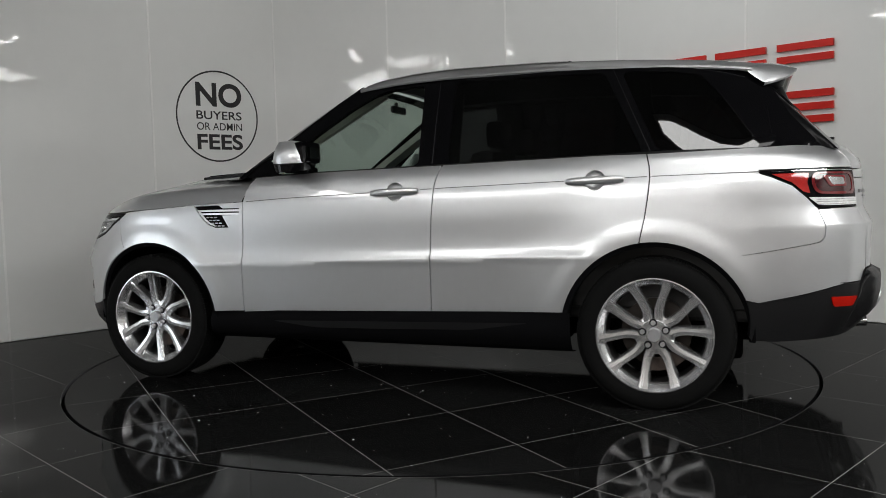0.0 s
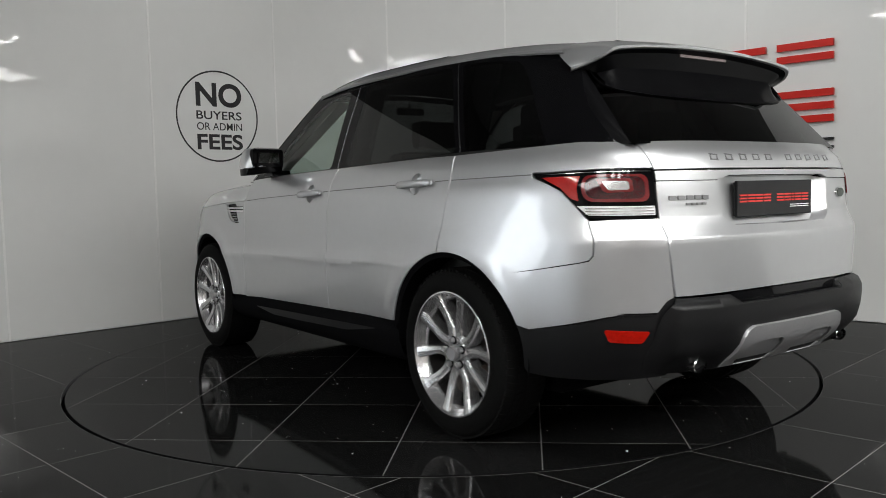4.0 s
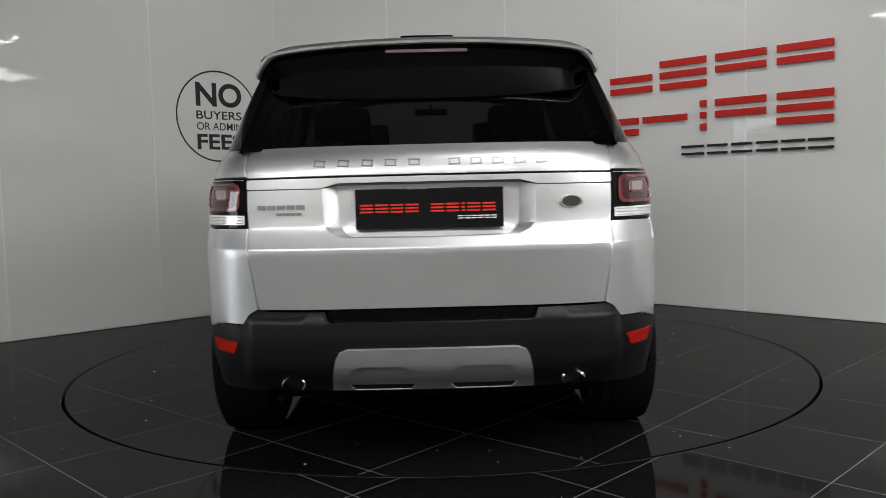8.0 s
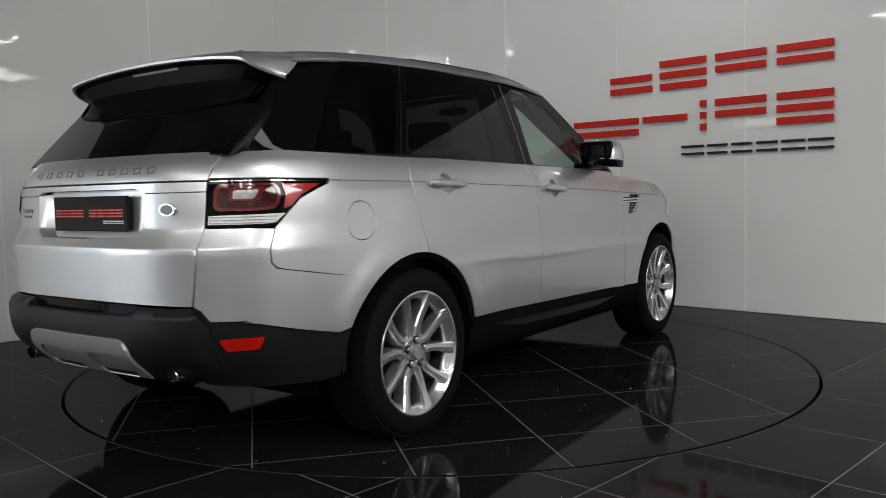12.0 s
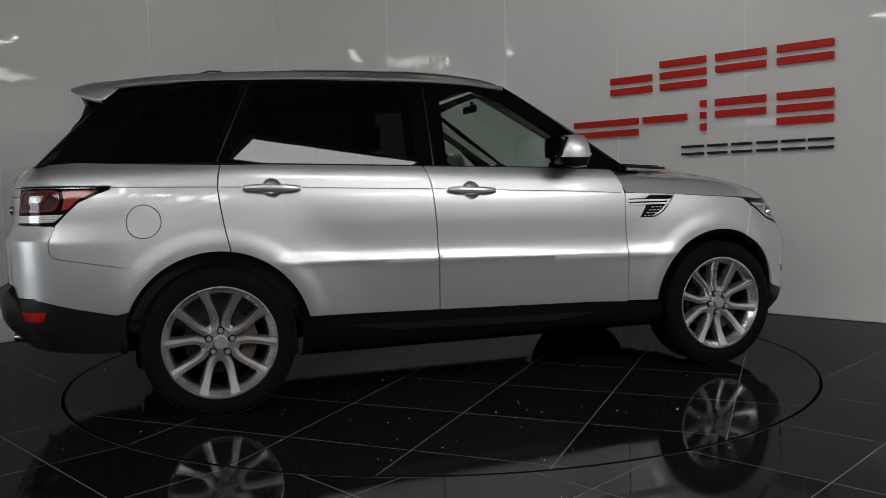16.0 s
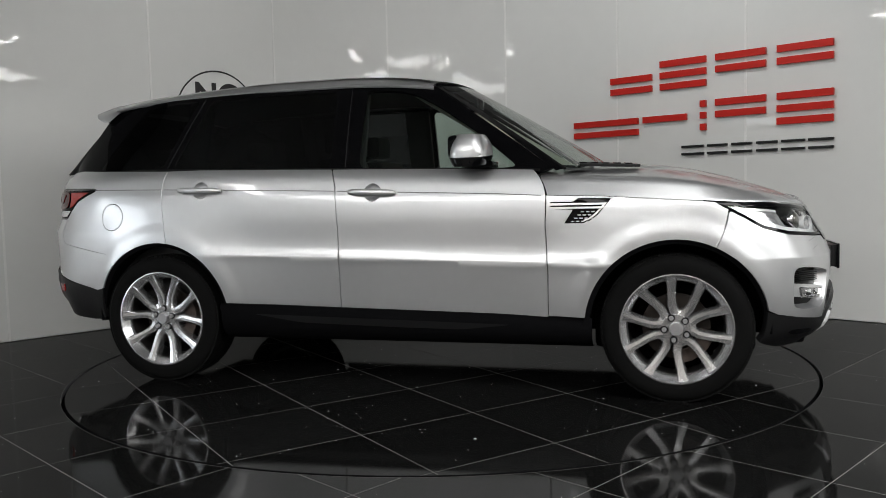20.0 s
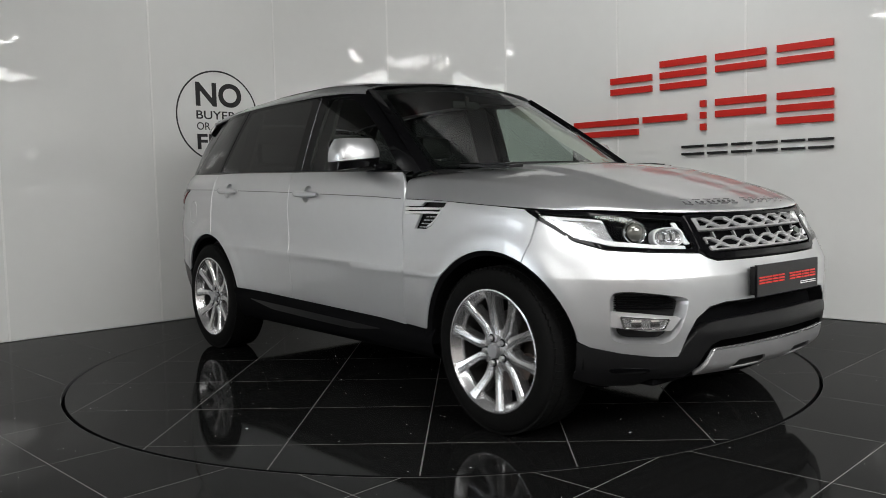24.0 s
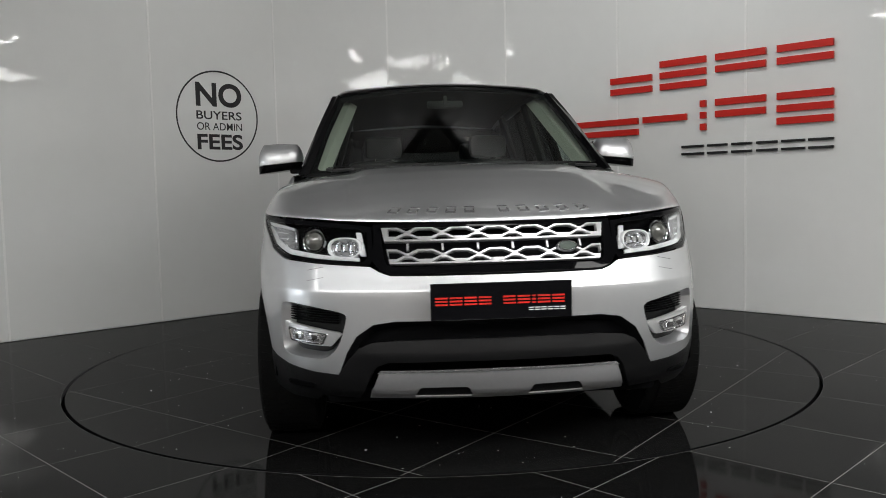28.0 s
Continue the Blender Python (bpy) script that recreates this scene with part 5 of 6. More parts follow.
                grid_sheet("inner_lamp_dish", np.array([[tuple(v) for v in el(k, h)] for k, h in ((.87, .006), (.6, -.006), (.3, -.012), (.02, -.014))]), DISH, lamp, "", flip=s < 0)
                for k in (-1, 0, 1):
                    bm = bmesh.new()
                    box(bm, -.015, .015, k * .030 - .010, k * .030 + .010, -.010, .004, .004, m)
                    part("facet", bm, CHROME, lamp)
        # washer flap on the bumper
        for dz in (0, .043):
            c0 = Fr(.685, .775 + dz)
            block_on("washer_flap_line", c0[0], .758 + dz * .9, .072, .0018, .002, LETTER, CAR, s, lift=.0)


def grille():
    half = lambda pts: pts + [(2 * C_NOSE - c, z) for c, z in pts[::-1]]
    out = half([(C_NOSE, .775), Fr(.40, .777), Fr(.44, .790), Fr(.466, .822), Fr(.462, .90), Fr(.462, .957), (C_NOSE, .958)][1:-1])
    inn = half([Fr(.385, .800), Fr(.415, .812), Fr(.425, .84), Fr(.438, .945)])
    fr = panel("grille", out, W, GLOSS_BLACK, CAR, holes=[inn], lift=.004, thick=.05, step=.03, label="gloss black grille with two silver mesh bars")
    panel("grille_back", inn, off_surface(W, .05), DARK, fr, thick=0, step=.06)
    for z0, z1, ya in ((.895, .9475, .428), (.813, .8655, .408)):
        pitch, rail, hh, w = .136, .0058, .0148, .0625
        zc = z0 + .0314
        holes = []
        for k in range(-3, 4):
            c = C_NOSE + k * pitch
            if abs(k) < 3:
                holes.append([(c - w, zc), (c - w * .42, zc + hh), (c + w * .42, zc + hh), (c + w, zc), (c + w * .42, zc - hh), (c - w * .42, zc - hh)])
            else:
                e = math.copysign(1, k)
                holes.append([(c - e * w, zc), (c - e * w * .42, zc + hh), (c + e * .006, zc + hh), (c + e * .006, zc - hh), (c - e * w * .42, zc - hh)])
        mids = [C_NOSE + (k + .5) * pitch for k in range(-3, 3)]
        for c in mids:
            holes.append([(c - .048, z0 + rail), (c + .048, z0 + rail), (c + .014, z0 + rail + .0157), (c - .014, z0 + rail + .0157)])
        # top edge follows the hexagons
        tops = [q for c in mids for q in ((c - .040, z1), (c - .004, z0 + .0370), (c + .004, z0 + .0370), (c + .040, z1))]
        bar = [(C_NOSE - ya, z0), (C_NOSE + ya, z0), (C_NOSE + ya + .012, z1)] + tops[::-1] + [(C_NOSE - ya - .012, z1)]
        panel("mesh_bar", bar, W, SATIN_MESH, fr, holes=holes, lift=.002, thick=.02, step=.03, label="satin silver mesh bar")
    for k in (-2.5, -1.5, -.5, .5, 1.5, 2.5):
        block_on("grille_stud", C_NOSE + k * .136, .880, .008, .030, .012, SATIN, fr, f=lambda c, z: W(c, z), lift=-.02)
    bm = bmesh.new()
    p = W(np.array([cF(.272)]), np.array([.863]))[0]
    rr = bmesh.ops.create_cone(bm, cap_ends=True, segments=40, radius1=.043, radius2=.040, depth=.010)
    bmesh.ops.transform(bm, matrix=Matrix.Translation((p[0] + .010, .272, p[2])) @ Euler((0, radians(64), radians(9))).to_matrix().to_4x4() @ Matrix.Diagonal((.55, 1, 1, 1)), verts=rr["verts"])
    part("oval_badge", bm, CHROME, fr, "plain oval chrome badge", True)
    bm = bmesh.new()
    rr = bmesh.ops.create_cone(bm, cap_ends=True, segments=40, radius1=.036, radius2=.034, depth=.010)
    bmesh.ops.transform(bm, matrix=Matrix.Translation((p[0] + .013, .272, p[2] + .001)) @ Euler((0, radians(64), radians(9))).to_matrix().to_4x4() @ Matrix.Diagonal((.52, 1, 1, 1)), verts=rr["verts"])
    part("badge_face", bm, BADGE_GREEN, fr, smooth=True)


def front_lower():
    mir = lambda pts: pts + [(2 * C_NOSE - c, z) for c, z in pts[::-1]]
    deep = off_surface(W, .06)
    panel("lower_intake_back", mir([Fr(.66, .28), Fr(.66, .38), Fr(.60, .50), Fr(.52, .585), Fr(.39, .615)]), deep, DARK, CAR, thick=0, step=.06)
    # sloped black lip under the silver skin
    edge = [Fr(.606, .395), Fr(.575, .48), Fr(.537, .545), Fr(.473, .590), Fr(.39, .603), Fr(.2, .605)]
    E = edge + [(2 * C_NOSE - c, z) for c, z in edge[::-1]]
    A, B = W(*np.array(E).T), deep(np.array(E)[:, 0], np.array(E)[:, 1] - .03)
    X = np.stack([A - [.004, 0, .002], A * .5 + B * .5, B], 1)
    grid_sheet("intake_lip", X, BLACK_PLASTIC, CAR, flip=True)
    # U-shaped black guard
    outer = [Fr(.672, .30), Fr(.64, .345), Fr(.612, .39), Fr(.572, .452), Fr(.53, .500), Fr(.48, .522), Fr(.40, .530), Fr(.2, .535)]
    inner = [Fr(.2, .452), Fr(.42, .448), Fr(.46, .432), Fr(.485, .40), Fr(.51, .33), Fr(.53, .295)]
    U = outer + [(2 * C_NOSE - c, z) for c, z in outer[::-1]] + [(2 * C_NOSE - c, z) for c, z in inner[::-1]] + inner

    def guard(c, z):
        # bowed forward in its middle height
        p = W(c, z)
        p[..., 0] += (.014 * np.exp(-((np.asarray(z) - .475) / .045) ** 2) + .003) * sstep(.68, .42, np.abs(p[..., 1]))
        return p
    panel("front_guard", U, guard, BLACK_PLASTIC, CAR, thick=.06, step=.03, label="black plastic front bumper guard")
    # skid plate
    sk = mir([Fr(.490, .300), Fr(.485, .325), Fr(.456, .405), Fr(.44, .411), Fr(.2, .413)])
    slots = []
    for s in (1, -1):
        o = smooth_poly([(C_NOSE + s * .105, .308), (C_NOSE + s * .125, .352), (C_NOSE + s * .31, .352), (C_NOSE + s * .335, .31)], 1, cut=.007)
        slots.append(o)

    def skid(c, z):
        p = W(c, z)
        p[..., 0] += .018 - .35 * np.clip(.33 - np.asarray(z), 0, 1)
        return p
    panel("front_skid_plate", sk, skid, SATIN, CAR, holes=slots, thick=.02, step=.03, label="satin silver skid plate")
    panel("front_skid_back", sk, lambda c, z: skid(c, z) - np.array([.009, 0, 0]), BLACK_PLASTIC, CAR, thick=0, step=.06)
    panel("skid_bright_edge", mir([Fr(.462, .406), Fr(.44, .4095), Fr(.2, .4115)]) + [(2 * C_NOSE - Fr(.45, .417)[0], .417), (C_NOSE, .4225), Fr(.45, .417)],
          skid, ALLOY, CAR, lift=.002, thick=.01, step=.03)
    for s in (1, -1):
        side = [S(1.898, .452), S(1.95, .434), Fr(.80, .414), Fr(.70, .398), Fr(.612, .390), Fr(.64, .345), Fr(.672, .30), Fr(.70, .270), Fr(.80, .268), S(1.95, .285), S(1.90, .30)]
        panel("front_corner_guard", side, W, BLACK_PLASTIC, CAR, side=s, thick=.04, label="black lower bumper corner")
        panel("corner_scoop", smooth_poly([Fr(.70, .352), Fr(.80, .357), Fr(.835, .345), Fr(.80, .330), Fr(.70, .332)], 1), W, GLOSS_BLACK, CAR, side=s, lift=.002, thick=.004, step=.03)
        # fog lamp bay
        bay = off_surface(W, .055)
        pan = panel("fog_bay", FOG, bay, BLACK_PLASTIC, CAR, side=s, thick=0, step=.04, label="black fog lamp bay")
        ring = [tuple(q) for q in FOG] + [tuple(FOG[0])]
        X = []
        for q in densify(ring, .02):
            a, b = W(*map(np.array, q)), bay(*map(np.array, q))[0]
            cq = np.mean(np.array(FOG), axis=0)
            b = bay(np.array(q[0] + (cq[0] - q[0]) * .12), np.array(q[1] + (cq[1] - q[1]) * .12))[0]
            X.append([(a[0], a[1] * s, a[2]), ((a[0] + b[0]) / 2, s * (a[1] + b[1]) / 2, (a[2] + b[2]) / 2), (b[0], b[1] * s, b[2])])
        grid_sheet("fog_bay_wall", np.array(X), SILVER, pan, "silver rim of the bay", flip=s < 0)
        for k in range(6):
            z = .592 + .0095 * k
            panel("fog_bay_slat", [Fr(.84, z), Fr(.62, z - .006), Fr(.62, z - .002), Fr(.84, z + .004)], off_surface(W, .035), GLOSS_BLACK, pan, side=s, thick=.012, step=.05)
        bl = [Fr(.853, .585), Fr(.75, .575), Fr(.612, .556), Fr(.600, .548), Fr(.640, .502), Fr(.72, .503), Fr(.845, .522)]
        panel("fog_blade", bl, off_surface(W, .012), SATIN_BRIGHT, pan, side=s, thick=.02, step=.03, label="satin silver blade")
        fl = smooth_poly([Fr(.812, .568), Fr(.648, .551), Fr(.668, .508), Fr(.800, .514)], 1, cut=.006)
        panel("fog_lamp", fl, off_surface(W, .011), DISH, pan, side=s, thick=.012, step=.02, label="clear fog lamp")
        fi = [(c * .90 + np.mean([q[0] for q in fl]) * .10, z * .84 + np.mean([q[1] for q in fl]) * .16) for c, z in fl]
        panel("fog_lamp_rim", fl, off_surface(W, .006), CHROME, pan, holes=[fi], side=s, thick=.008, step=.015, label="bright rim of the fog lamp")
        for y in (.765, .705):
            c0 = Fr(y, .536)
            block_on("fog_led", c0[0], .537, .040, .030, .008, CHROME, pan, s, lift=-.0095, round_=.0035)


def rear_lower():
    mir = lambda pts: pts + [(2 * C_TAIL - c, z) for c, z in pts[::-1]]
    a2 = 180 - math.degrees(math.asin((.540 - WHEEL_Z) / ARCH_R))
    for s in (1, -1):
        o = arc_pts(-WHEEL_X, ARCH_R, a2, a2 + 22, 6) + [S(-1.93, .352), S(-2.05, .345), S(-2.2, .352), Rr(.72, .36), Rr(.60, .37), Rr(.60, .668), Rr(.632, .668), Rr(.660, .654), Rr(.690, .614), Rr(.80, .613), S(-2.3, .608), S(-2.25, .598), S(-2.1, .560), S(-1.933, .527)]
        panel("rear_corner_guard", o, W, BLACK_PLASTIC, CAR, side=s, thick=.03, label="black lower rear bumper corner")
        panel("bumper_seam_strip", [S(-1.92, .527), S(-2.1, .5605), S(-2.25, .5985), S(-2.3, .6085), Rr(.80, .6135), Rr(.70, .614), Rr(.70, .610), Rr(.80, .6095), S(-2.3, .6045), S(-2.25, .5945), S(-2.1, .5565), S(-1.92, .523)], W, BLACK_PLASTIC, CAR, side=s, lift=.004, thick=.006)
        rf = smooth_poly([Rr(.822, .556), Rr(.706, .551), Rr(.724, .507), Rr(.806, .510)], 1, cut=.006)
        panel("rear_reflector", rf, W, RED_REFLECTOR, CAR, side=s, lift=.005, thick=.006, step=.03, label="red rear reflector")

    def guard(c, z):
        p = W(c, z)
        q = np.asarray(z)
        p[..., 0] -= .044 * sstep(.672, .640, q) * sstep(.36, .48, q) * sstep(.700, .635, np.abs(p[..., 1])) + .004
        return p
    top = [Rr(.70, .40), Rr(.705, .45), Rr(.695, .52), Rr(.682, .60), Rr(.665, .640), Rr(.625, .668), Rr(.375, .668), Rr(.362, .645), Rr(.350, .632), Rr(.2, .631)]
    low = [Rr(.2, .37), Rr(.45, .375), Rr(.62, .380)]
    panel("rear_guard", [low[2]] + top + [(2 * C_TAIL - c, z) for c, z in (top[::-1] + [low[2]])] + [(2 * C_TAIL - c, z) for c, z in low[1::-1]] + low[:2],
          guard, BLACK_PLASTIC, CAR, thick=.04, step=.03, label="black plastic rear bumper guard")
    panel("bumper_step", mir([Rr(.36, .63), Rr(.365, .672)]), off_surface(W, -.004), GLOSS_BLACK, CAR, thick=0, step=.05)

    def skid(c, z):
        p = guard(c, z)
        p[..., 0] -= .016 - .25 * np.clip(.42 - np.asarray(z), 0, 1)
        return p
    sk = mir([Rr(.362, .375), Rr(.350, .45), Rr(.338, .505), Rr(.325, .528), Rr(.295, .541)])
    slots = [smooth_poly([(C_TAIL + s * .06, .376), (C_TAIL + s * .075, .46), (C_TAIL + s * .10, .478), (C_TAIL + s * .265, .478), (C_TAIL + s * .295, .46), (C_TAIL + s * .31, .376)], 1) for s in (1, -1)]
    panel("rear_skid_plate", sk, skid, SATIN, CAR, holes=slots, thick=.016, step=.03, label="satin silver rear skid plate")
    panel("rear_skid_back", sk, lambda c, z: skid(c, z) + np.array([.010, 0, 0]), SATIN, CAR, thick=0, step=.05)
    for s in (1, -1):
        bm = bmesh.new()
        prof = [(.036, .0), (.039, -.002), (.040, -.12), (.034, -.12), (.033, -.01), (.036, 0)]
        n = 28
        rows = [[bm.verts.new((-2.424 - y, s * .50 + r * 1.05 * math.cos(2 * math.pi * i / n), .405 + r * .72 * math.sin(2 * math.pi * i / n))) for i in range(n)] for r, y in prof[:-1]]
        for a, b in zip(rows, rows[1:]):
            for i in range(n):
                bm.faces.new((a[i], a[(i + 1) % n], b[(i + 1) % n], b[i]))
        part("exhaust_tip", bm, CHROME, CAR, "chrome oval exhaust tip", True)
        bm = bmesh.new()
        tube(bm, .030, .030, .05, 24, pose(-2.365, s * .50, .405, 0, 90, 0))
        part("exhaust_bore", bm, DARK, CAR)


def side_trim():
    for s in (1, -1):
        # door mirrors: silver cap above, black below
        m = Matrix.Diagonal((1, s, 1, 1))
        vec = lambda x, y, z: (x, y * s, z)

        def shell(name, z0, z1, mat, label, squash=0.0):
            X = []
            for i in range(9):
                v = i / 8
                z = z0 + (z1 - z0) * v
                k = (z - 1.220) / (1.382 - 1.220)
                w = 1 - .46 * max(0, (k - .30) / .70) ** 2.2 - .20 * max(0, (.30 - k) / .30) ** 2
                row = []
                for j in range(29):
                    a = 2 * math.pi * j / 28
                    ca, sa = math.cos(a), math.sin(a)
                    e = 2 / 3.1
                    px = .446 + .104 * w * math.copysign(abs(ca) ** e, ca) * (1 if ca < 0 else .96)
                    py = .976 + .128 * (1 - .34 * max(0, (k - .35) / .65) ** 2.2) * math.copysign(abs(sa) ** e, sa)
                    px += .10 * (py - .95) * -.55
                    row.append(vec(px, py, z - .012 * (py - .95) / .1 * (1 - k)))
                X.append(row)
            zt = X[-1]
            cen = tuple(np.mean(np.array(zt), axis=0))
            X.append([tuple(np.array(q) * .45 + np.array(cen) * .55 + [0, 0, .006]) for q in zt])
            X.append([tuple(np.array(cen) + [0, 0, .007])] * 29)
            zb = X[0]
            cen = tuple(np.mean(np.array(zb), axis=0))
            X = [[cen] * 29, [tuple(np.array(q) * .6 + np.array(cen) * .4 - [0, 0, .004]) for q in zb]] + X
            return grid_sheet(name, np.array(X), mat, CAR, label, flip=s > 0)
        shell("door_mirror", 1.262, 1.368, SILVER, "silver door mirror with black base")
        shell("mirror_base", 1.220, 1.258, GLOSS_BLACK, "black lower mirror shell")
        bm = bmesh.new()
        box(bm, .40, .55, .80, .92, 1.200, 1.232, .010, m)
        part("mirror_arm", bm, GLOSS_BLACK, CAR, "black mirror arm")
        bm = bmesh.new()
        box(bm, .336, .400, .868, 1.078, 1.246, 1.366, .028, m)
        part("mirror_bezel", bm, GLOSS_BLACK, CAR)
        bm = bmesh.new()
        box(bm, .3335, .3350, .905, 1.040, 1.276, 1.338, 0, m)
        part("mirror_glass", bm, MIRROR, CAR, "mirror glass")
        bm = bmesh.new()
        box(bm, .44, .522, 1.02, 1.090, 1.260, 1.268, .003, m)
        part("indicator", bm, FROST, CAR, "slim clear indicator")
        # handles
        for x0, x1 in ((-1.323, -1.043), (-.262, .010)):
            xm = (x0 + x1) / 2
            zc = crease(xm) - .006
            bowl = []
            for k, d in ((1.0, 0.0), (.97, .006), (.88, .016), (.70, .023), (.40, .026), (.02, .027)):
                P = np.array(handle_cup(xm, k) + [handle_cup(xm, k)[0]])
                p = W(P[:, 0], P[:, 1])
                p[:, 1] -= d
                bowl.append(p * (1, s, 1))
            grid_sheet("door_handle_cup", np.array(bowl), SILVER, CAR, "round recessed handle cup", flip=s < 0)
            X = []
            for i in range(17):
                u = i / 16
                x = x0 + (x1 - x0) * u
                hgt = .0185 * (1 - abs(2 * u - 1) ** 6 * .45)
                out = .012 + .018 * (1 - abs(2 * u - 1) ** 3)
                b = W(np.array(cS(x)), np.array(crease(x) - .006))
                ring = []
                for j in range(13):
                    a = 2 * math.pi * j / 12
                    ring.append((x, s * (b[1] + out + .007 * math.cos(a) + .004), crease(x) - .006 + hgt * math.sin(a)))
                X.append(ring)
            X = [[tuple(np.mean(np.array(X[0]), axis=0))] * 13] + X + [[tuple(np.mean(np.array(X[-1]), axis=0))] * 13]
            grid_sheet("door_handle", np.array(X), SILVER, CAR, "silver door handle", flip=s < 0)
        # swage line: flat dark strip painted in for the shade along it
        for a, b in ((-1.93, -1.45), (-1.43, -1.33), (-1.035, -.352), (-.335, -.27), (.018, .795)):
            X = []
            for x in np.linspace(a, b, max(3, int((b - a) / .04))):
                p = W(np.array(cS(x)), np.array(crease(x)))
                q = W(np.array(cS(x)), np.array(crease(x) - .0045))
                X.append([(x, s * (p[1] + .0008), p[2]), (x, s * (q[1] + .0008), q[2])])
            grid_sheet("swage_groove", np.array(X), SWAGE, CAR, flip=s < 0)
        # black gloss mirror-triangle and wing vent
        vb = off_surface(W, .018)
        v = panel("wing_vent", VENT_HOLE, vb, GLOSS_BLACK, CAR, side=s, thick=0, step=.03, label="black wing vent with silver fins")
        for z0 in (1.000, .981):
            fin = [S(.842, z0 - .006), S(1.105, z0 - .004), S(1.120, z0 + .004), S(.842, z0 + .0065)]
            panel("vent_fin", fin, W, SATIN_BRIGHT, v, side=s, lift=.003, thick=.016, step=.03, label="satin silver vent fin")
        for k in range(5):
            for j in range(4):
                x, z = .955 + .026 * k + .017 * j, .912 + .0165 * j
                if .94 + .55 * (z - .9) < x < 1.045 + .62 * (z - .9):
                    block_on("vent_mesh_cell", cS(x), z, .017, .0062, .004, SATIN, v, s, lift=-.010)
        edging = [S(1.128, 1.006), S(1.100, .972), S(1.070, .942), S(1.038, .921), S(1.012, .914), S(1.012, .920), S(1.034, .927), S(1.063, .947), S(1.091, .976), S(1.116, 1.006)]
        panel("vent_edging", edging, W, SATIN_BRIGHT, v, side=s, lift=-.004, thick=.008, step=.02, label="satin silver vent edging")
    # aerial pod on the roof
    bm = bmesh.new()
    box(bm, -1.68, -1.52, -.117, .117, 1.715, 1.764, .010)
    part("roof_aerial_pod", bm, GLOSS_BLACK, CAR, "low black aerial pod", True)


def plates_and_badges():
    for x, z0, z1, s in ((2.322, .610, .745, 1), (-2.410, .952, 1.094, -1)):
        bm = bmesh.new()
        box(bm, x - .006, x + .006, -.262, .262, z0, z1, .003)
        pl = part("number_plate", bm, PLATE, CAR, "glossy black show plate with red bars")
        zc = (z0 + z1) / 2
        def put(y0, y1, za, zb, mat):
            bm = bmesh.new()
            xx = x + s * .0068
            box(bm, xx - .0012, xx + .0012, min(y0 * s, y1 * s), max(y0 * s, y1 * s), za, zb)
            part("print_bar", bm, mat, pl)
        # nine groups of stacked red bars
        y = -.245
        for k in range(9):
            w = .046 if k != 6 else .014
            for dz in (.012, .0, -.012):
                put(y, y + w, zc + .002 + dz - .0032, zc + .002 + dz + .0032, RED_PRINT)
            y += w + (.0075 if k != 3 else .044)
        for k in range(6):
            y0 = .10 + .0235 * k
            for dz in (.004, -.004):
                put(y0, y0 + .019, zc - .0335 + dz - .0018, zc - .0335 + dz + .0018, WHITE_PRINT)
        if s > 0:
            bm = bmesh.new()
            box(bm, x - .034, x - .006, -.250, .250, z0 + .008, z1 - .008, .004)
            part("plate_holder", bm, BLACK_PLASTIC, CAR)
        else:
            bm = bmesh.new()
            box(bm, x + .0065, x + .02, -.255, .255, z0 + .005, z1 - .005, .004)
            part("plate_holder", bm, BLACK_PLASTIC, CAR)
    # raised bars of the maker's lettering on the tailgate and the bonnet
    ys = [-.400, -.322, -.245, -.168, -.092, .050, .133, .215, .300, .385]
    for y in ys:
        c0 = Rr(abs(y), 1.187)
        for dz in (.010, -.010):
            block_on("letter_bar", c0[0], 1.187 + dz, .042, .0042, .008, LETTER, CAR, 1 if y > 0 else -1, lift=-.0028)
        for dy in (-.018, .018):
            block_on("letter_bar", c0[0] + dy, 1.187, .0042, .020, .008, LETTER, CAR, 1 if y > 0 else -1, lift=-.0028)
    for y in ys:
        e = Fr(abs(y), .966)
        for dz in (.008, -.008):
            block_on("bonnet_letter_bar", e[0], 1.008 + dz, .040, .0040, .008, LETTER, CAR, 1 if y > 0 else -1, f=NOSE_SKIN, lift=.001)
        for dy in (-.018, .018):
            block_on("bonnet_letter_bar", e[0] + dy, 1.008, .005, .018, .008, LETTER, CAR, 1 if y > 0 else -1, f=NOSE_SKIN, lift=.001)
    for k in range(5):
        block_on("model_badge_bar", Rr(.60 - .036 * k, 1.035)[0], 1.036, .030, .016, .006, LETTER, CAR, 1, lift=.002)
    for k in range(4):
        block_on("model_badge_bar", Rr(.535 - .024 * k, 1.013)[0], 1.012, .020, .009, .006, LETTER, CAR, 1, lift=.002)
    for r, mat, d in ((.042, CHROME, .006), (.036, BADGE_GREEN, .0072)):
        bm = bmesh.new()
        rr = bmesh.ops.create_cone(bm, cap_ends=True, segments=40, radius1=r, radius2=r * .95, depth=.010)
        p = W(np.array([cR(.515)]), np.array([1.036]))[0]
        bmesh.ops.transform(bm, matrix=Matrix.Translation((p[0] - d, -.503, 1.036)) @ Euler((0, radians(-91), radians(6))).to_matrix().to_4x4() @ Matrix.Diagonal((.56, 1, 1, 1)), verts=rr["verts"])
        part("tailgate_badge", bm, mat, CAR, "plain oval badge", True)


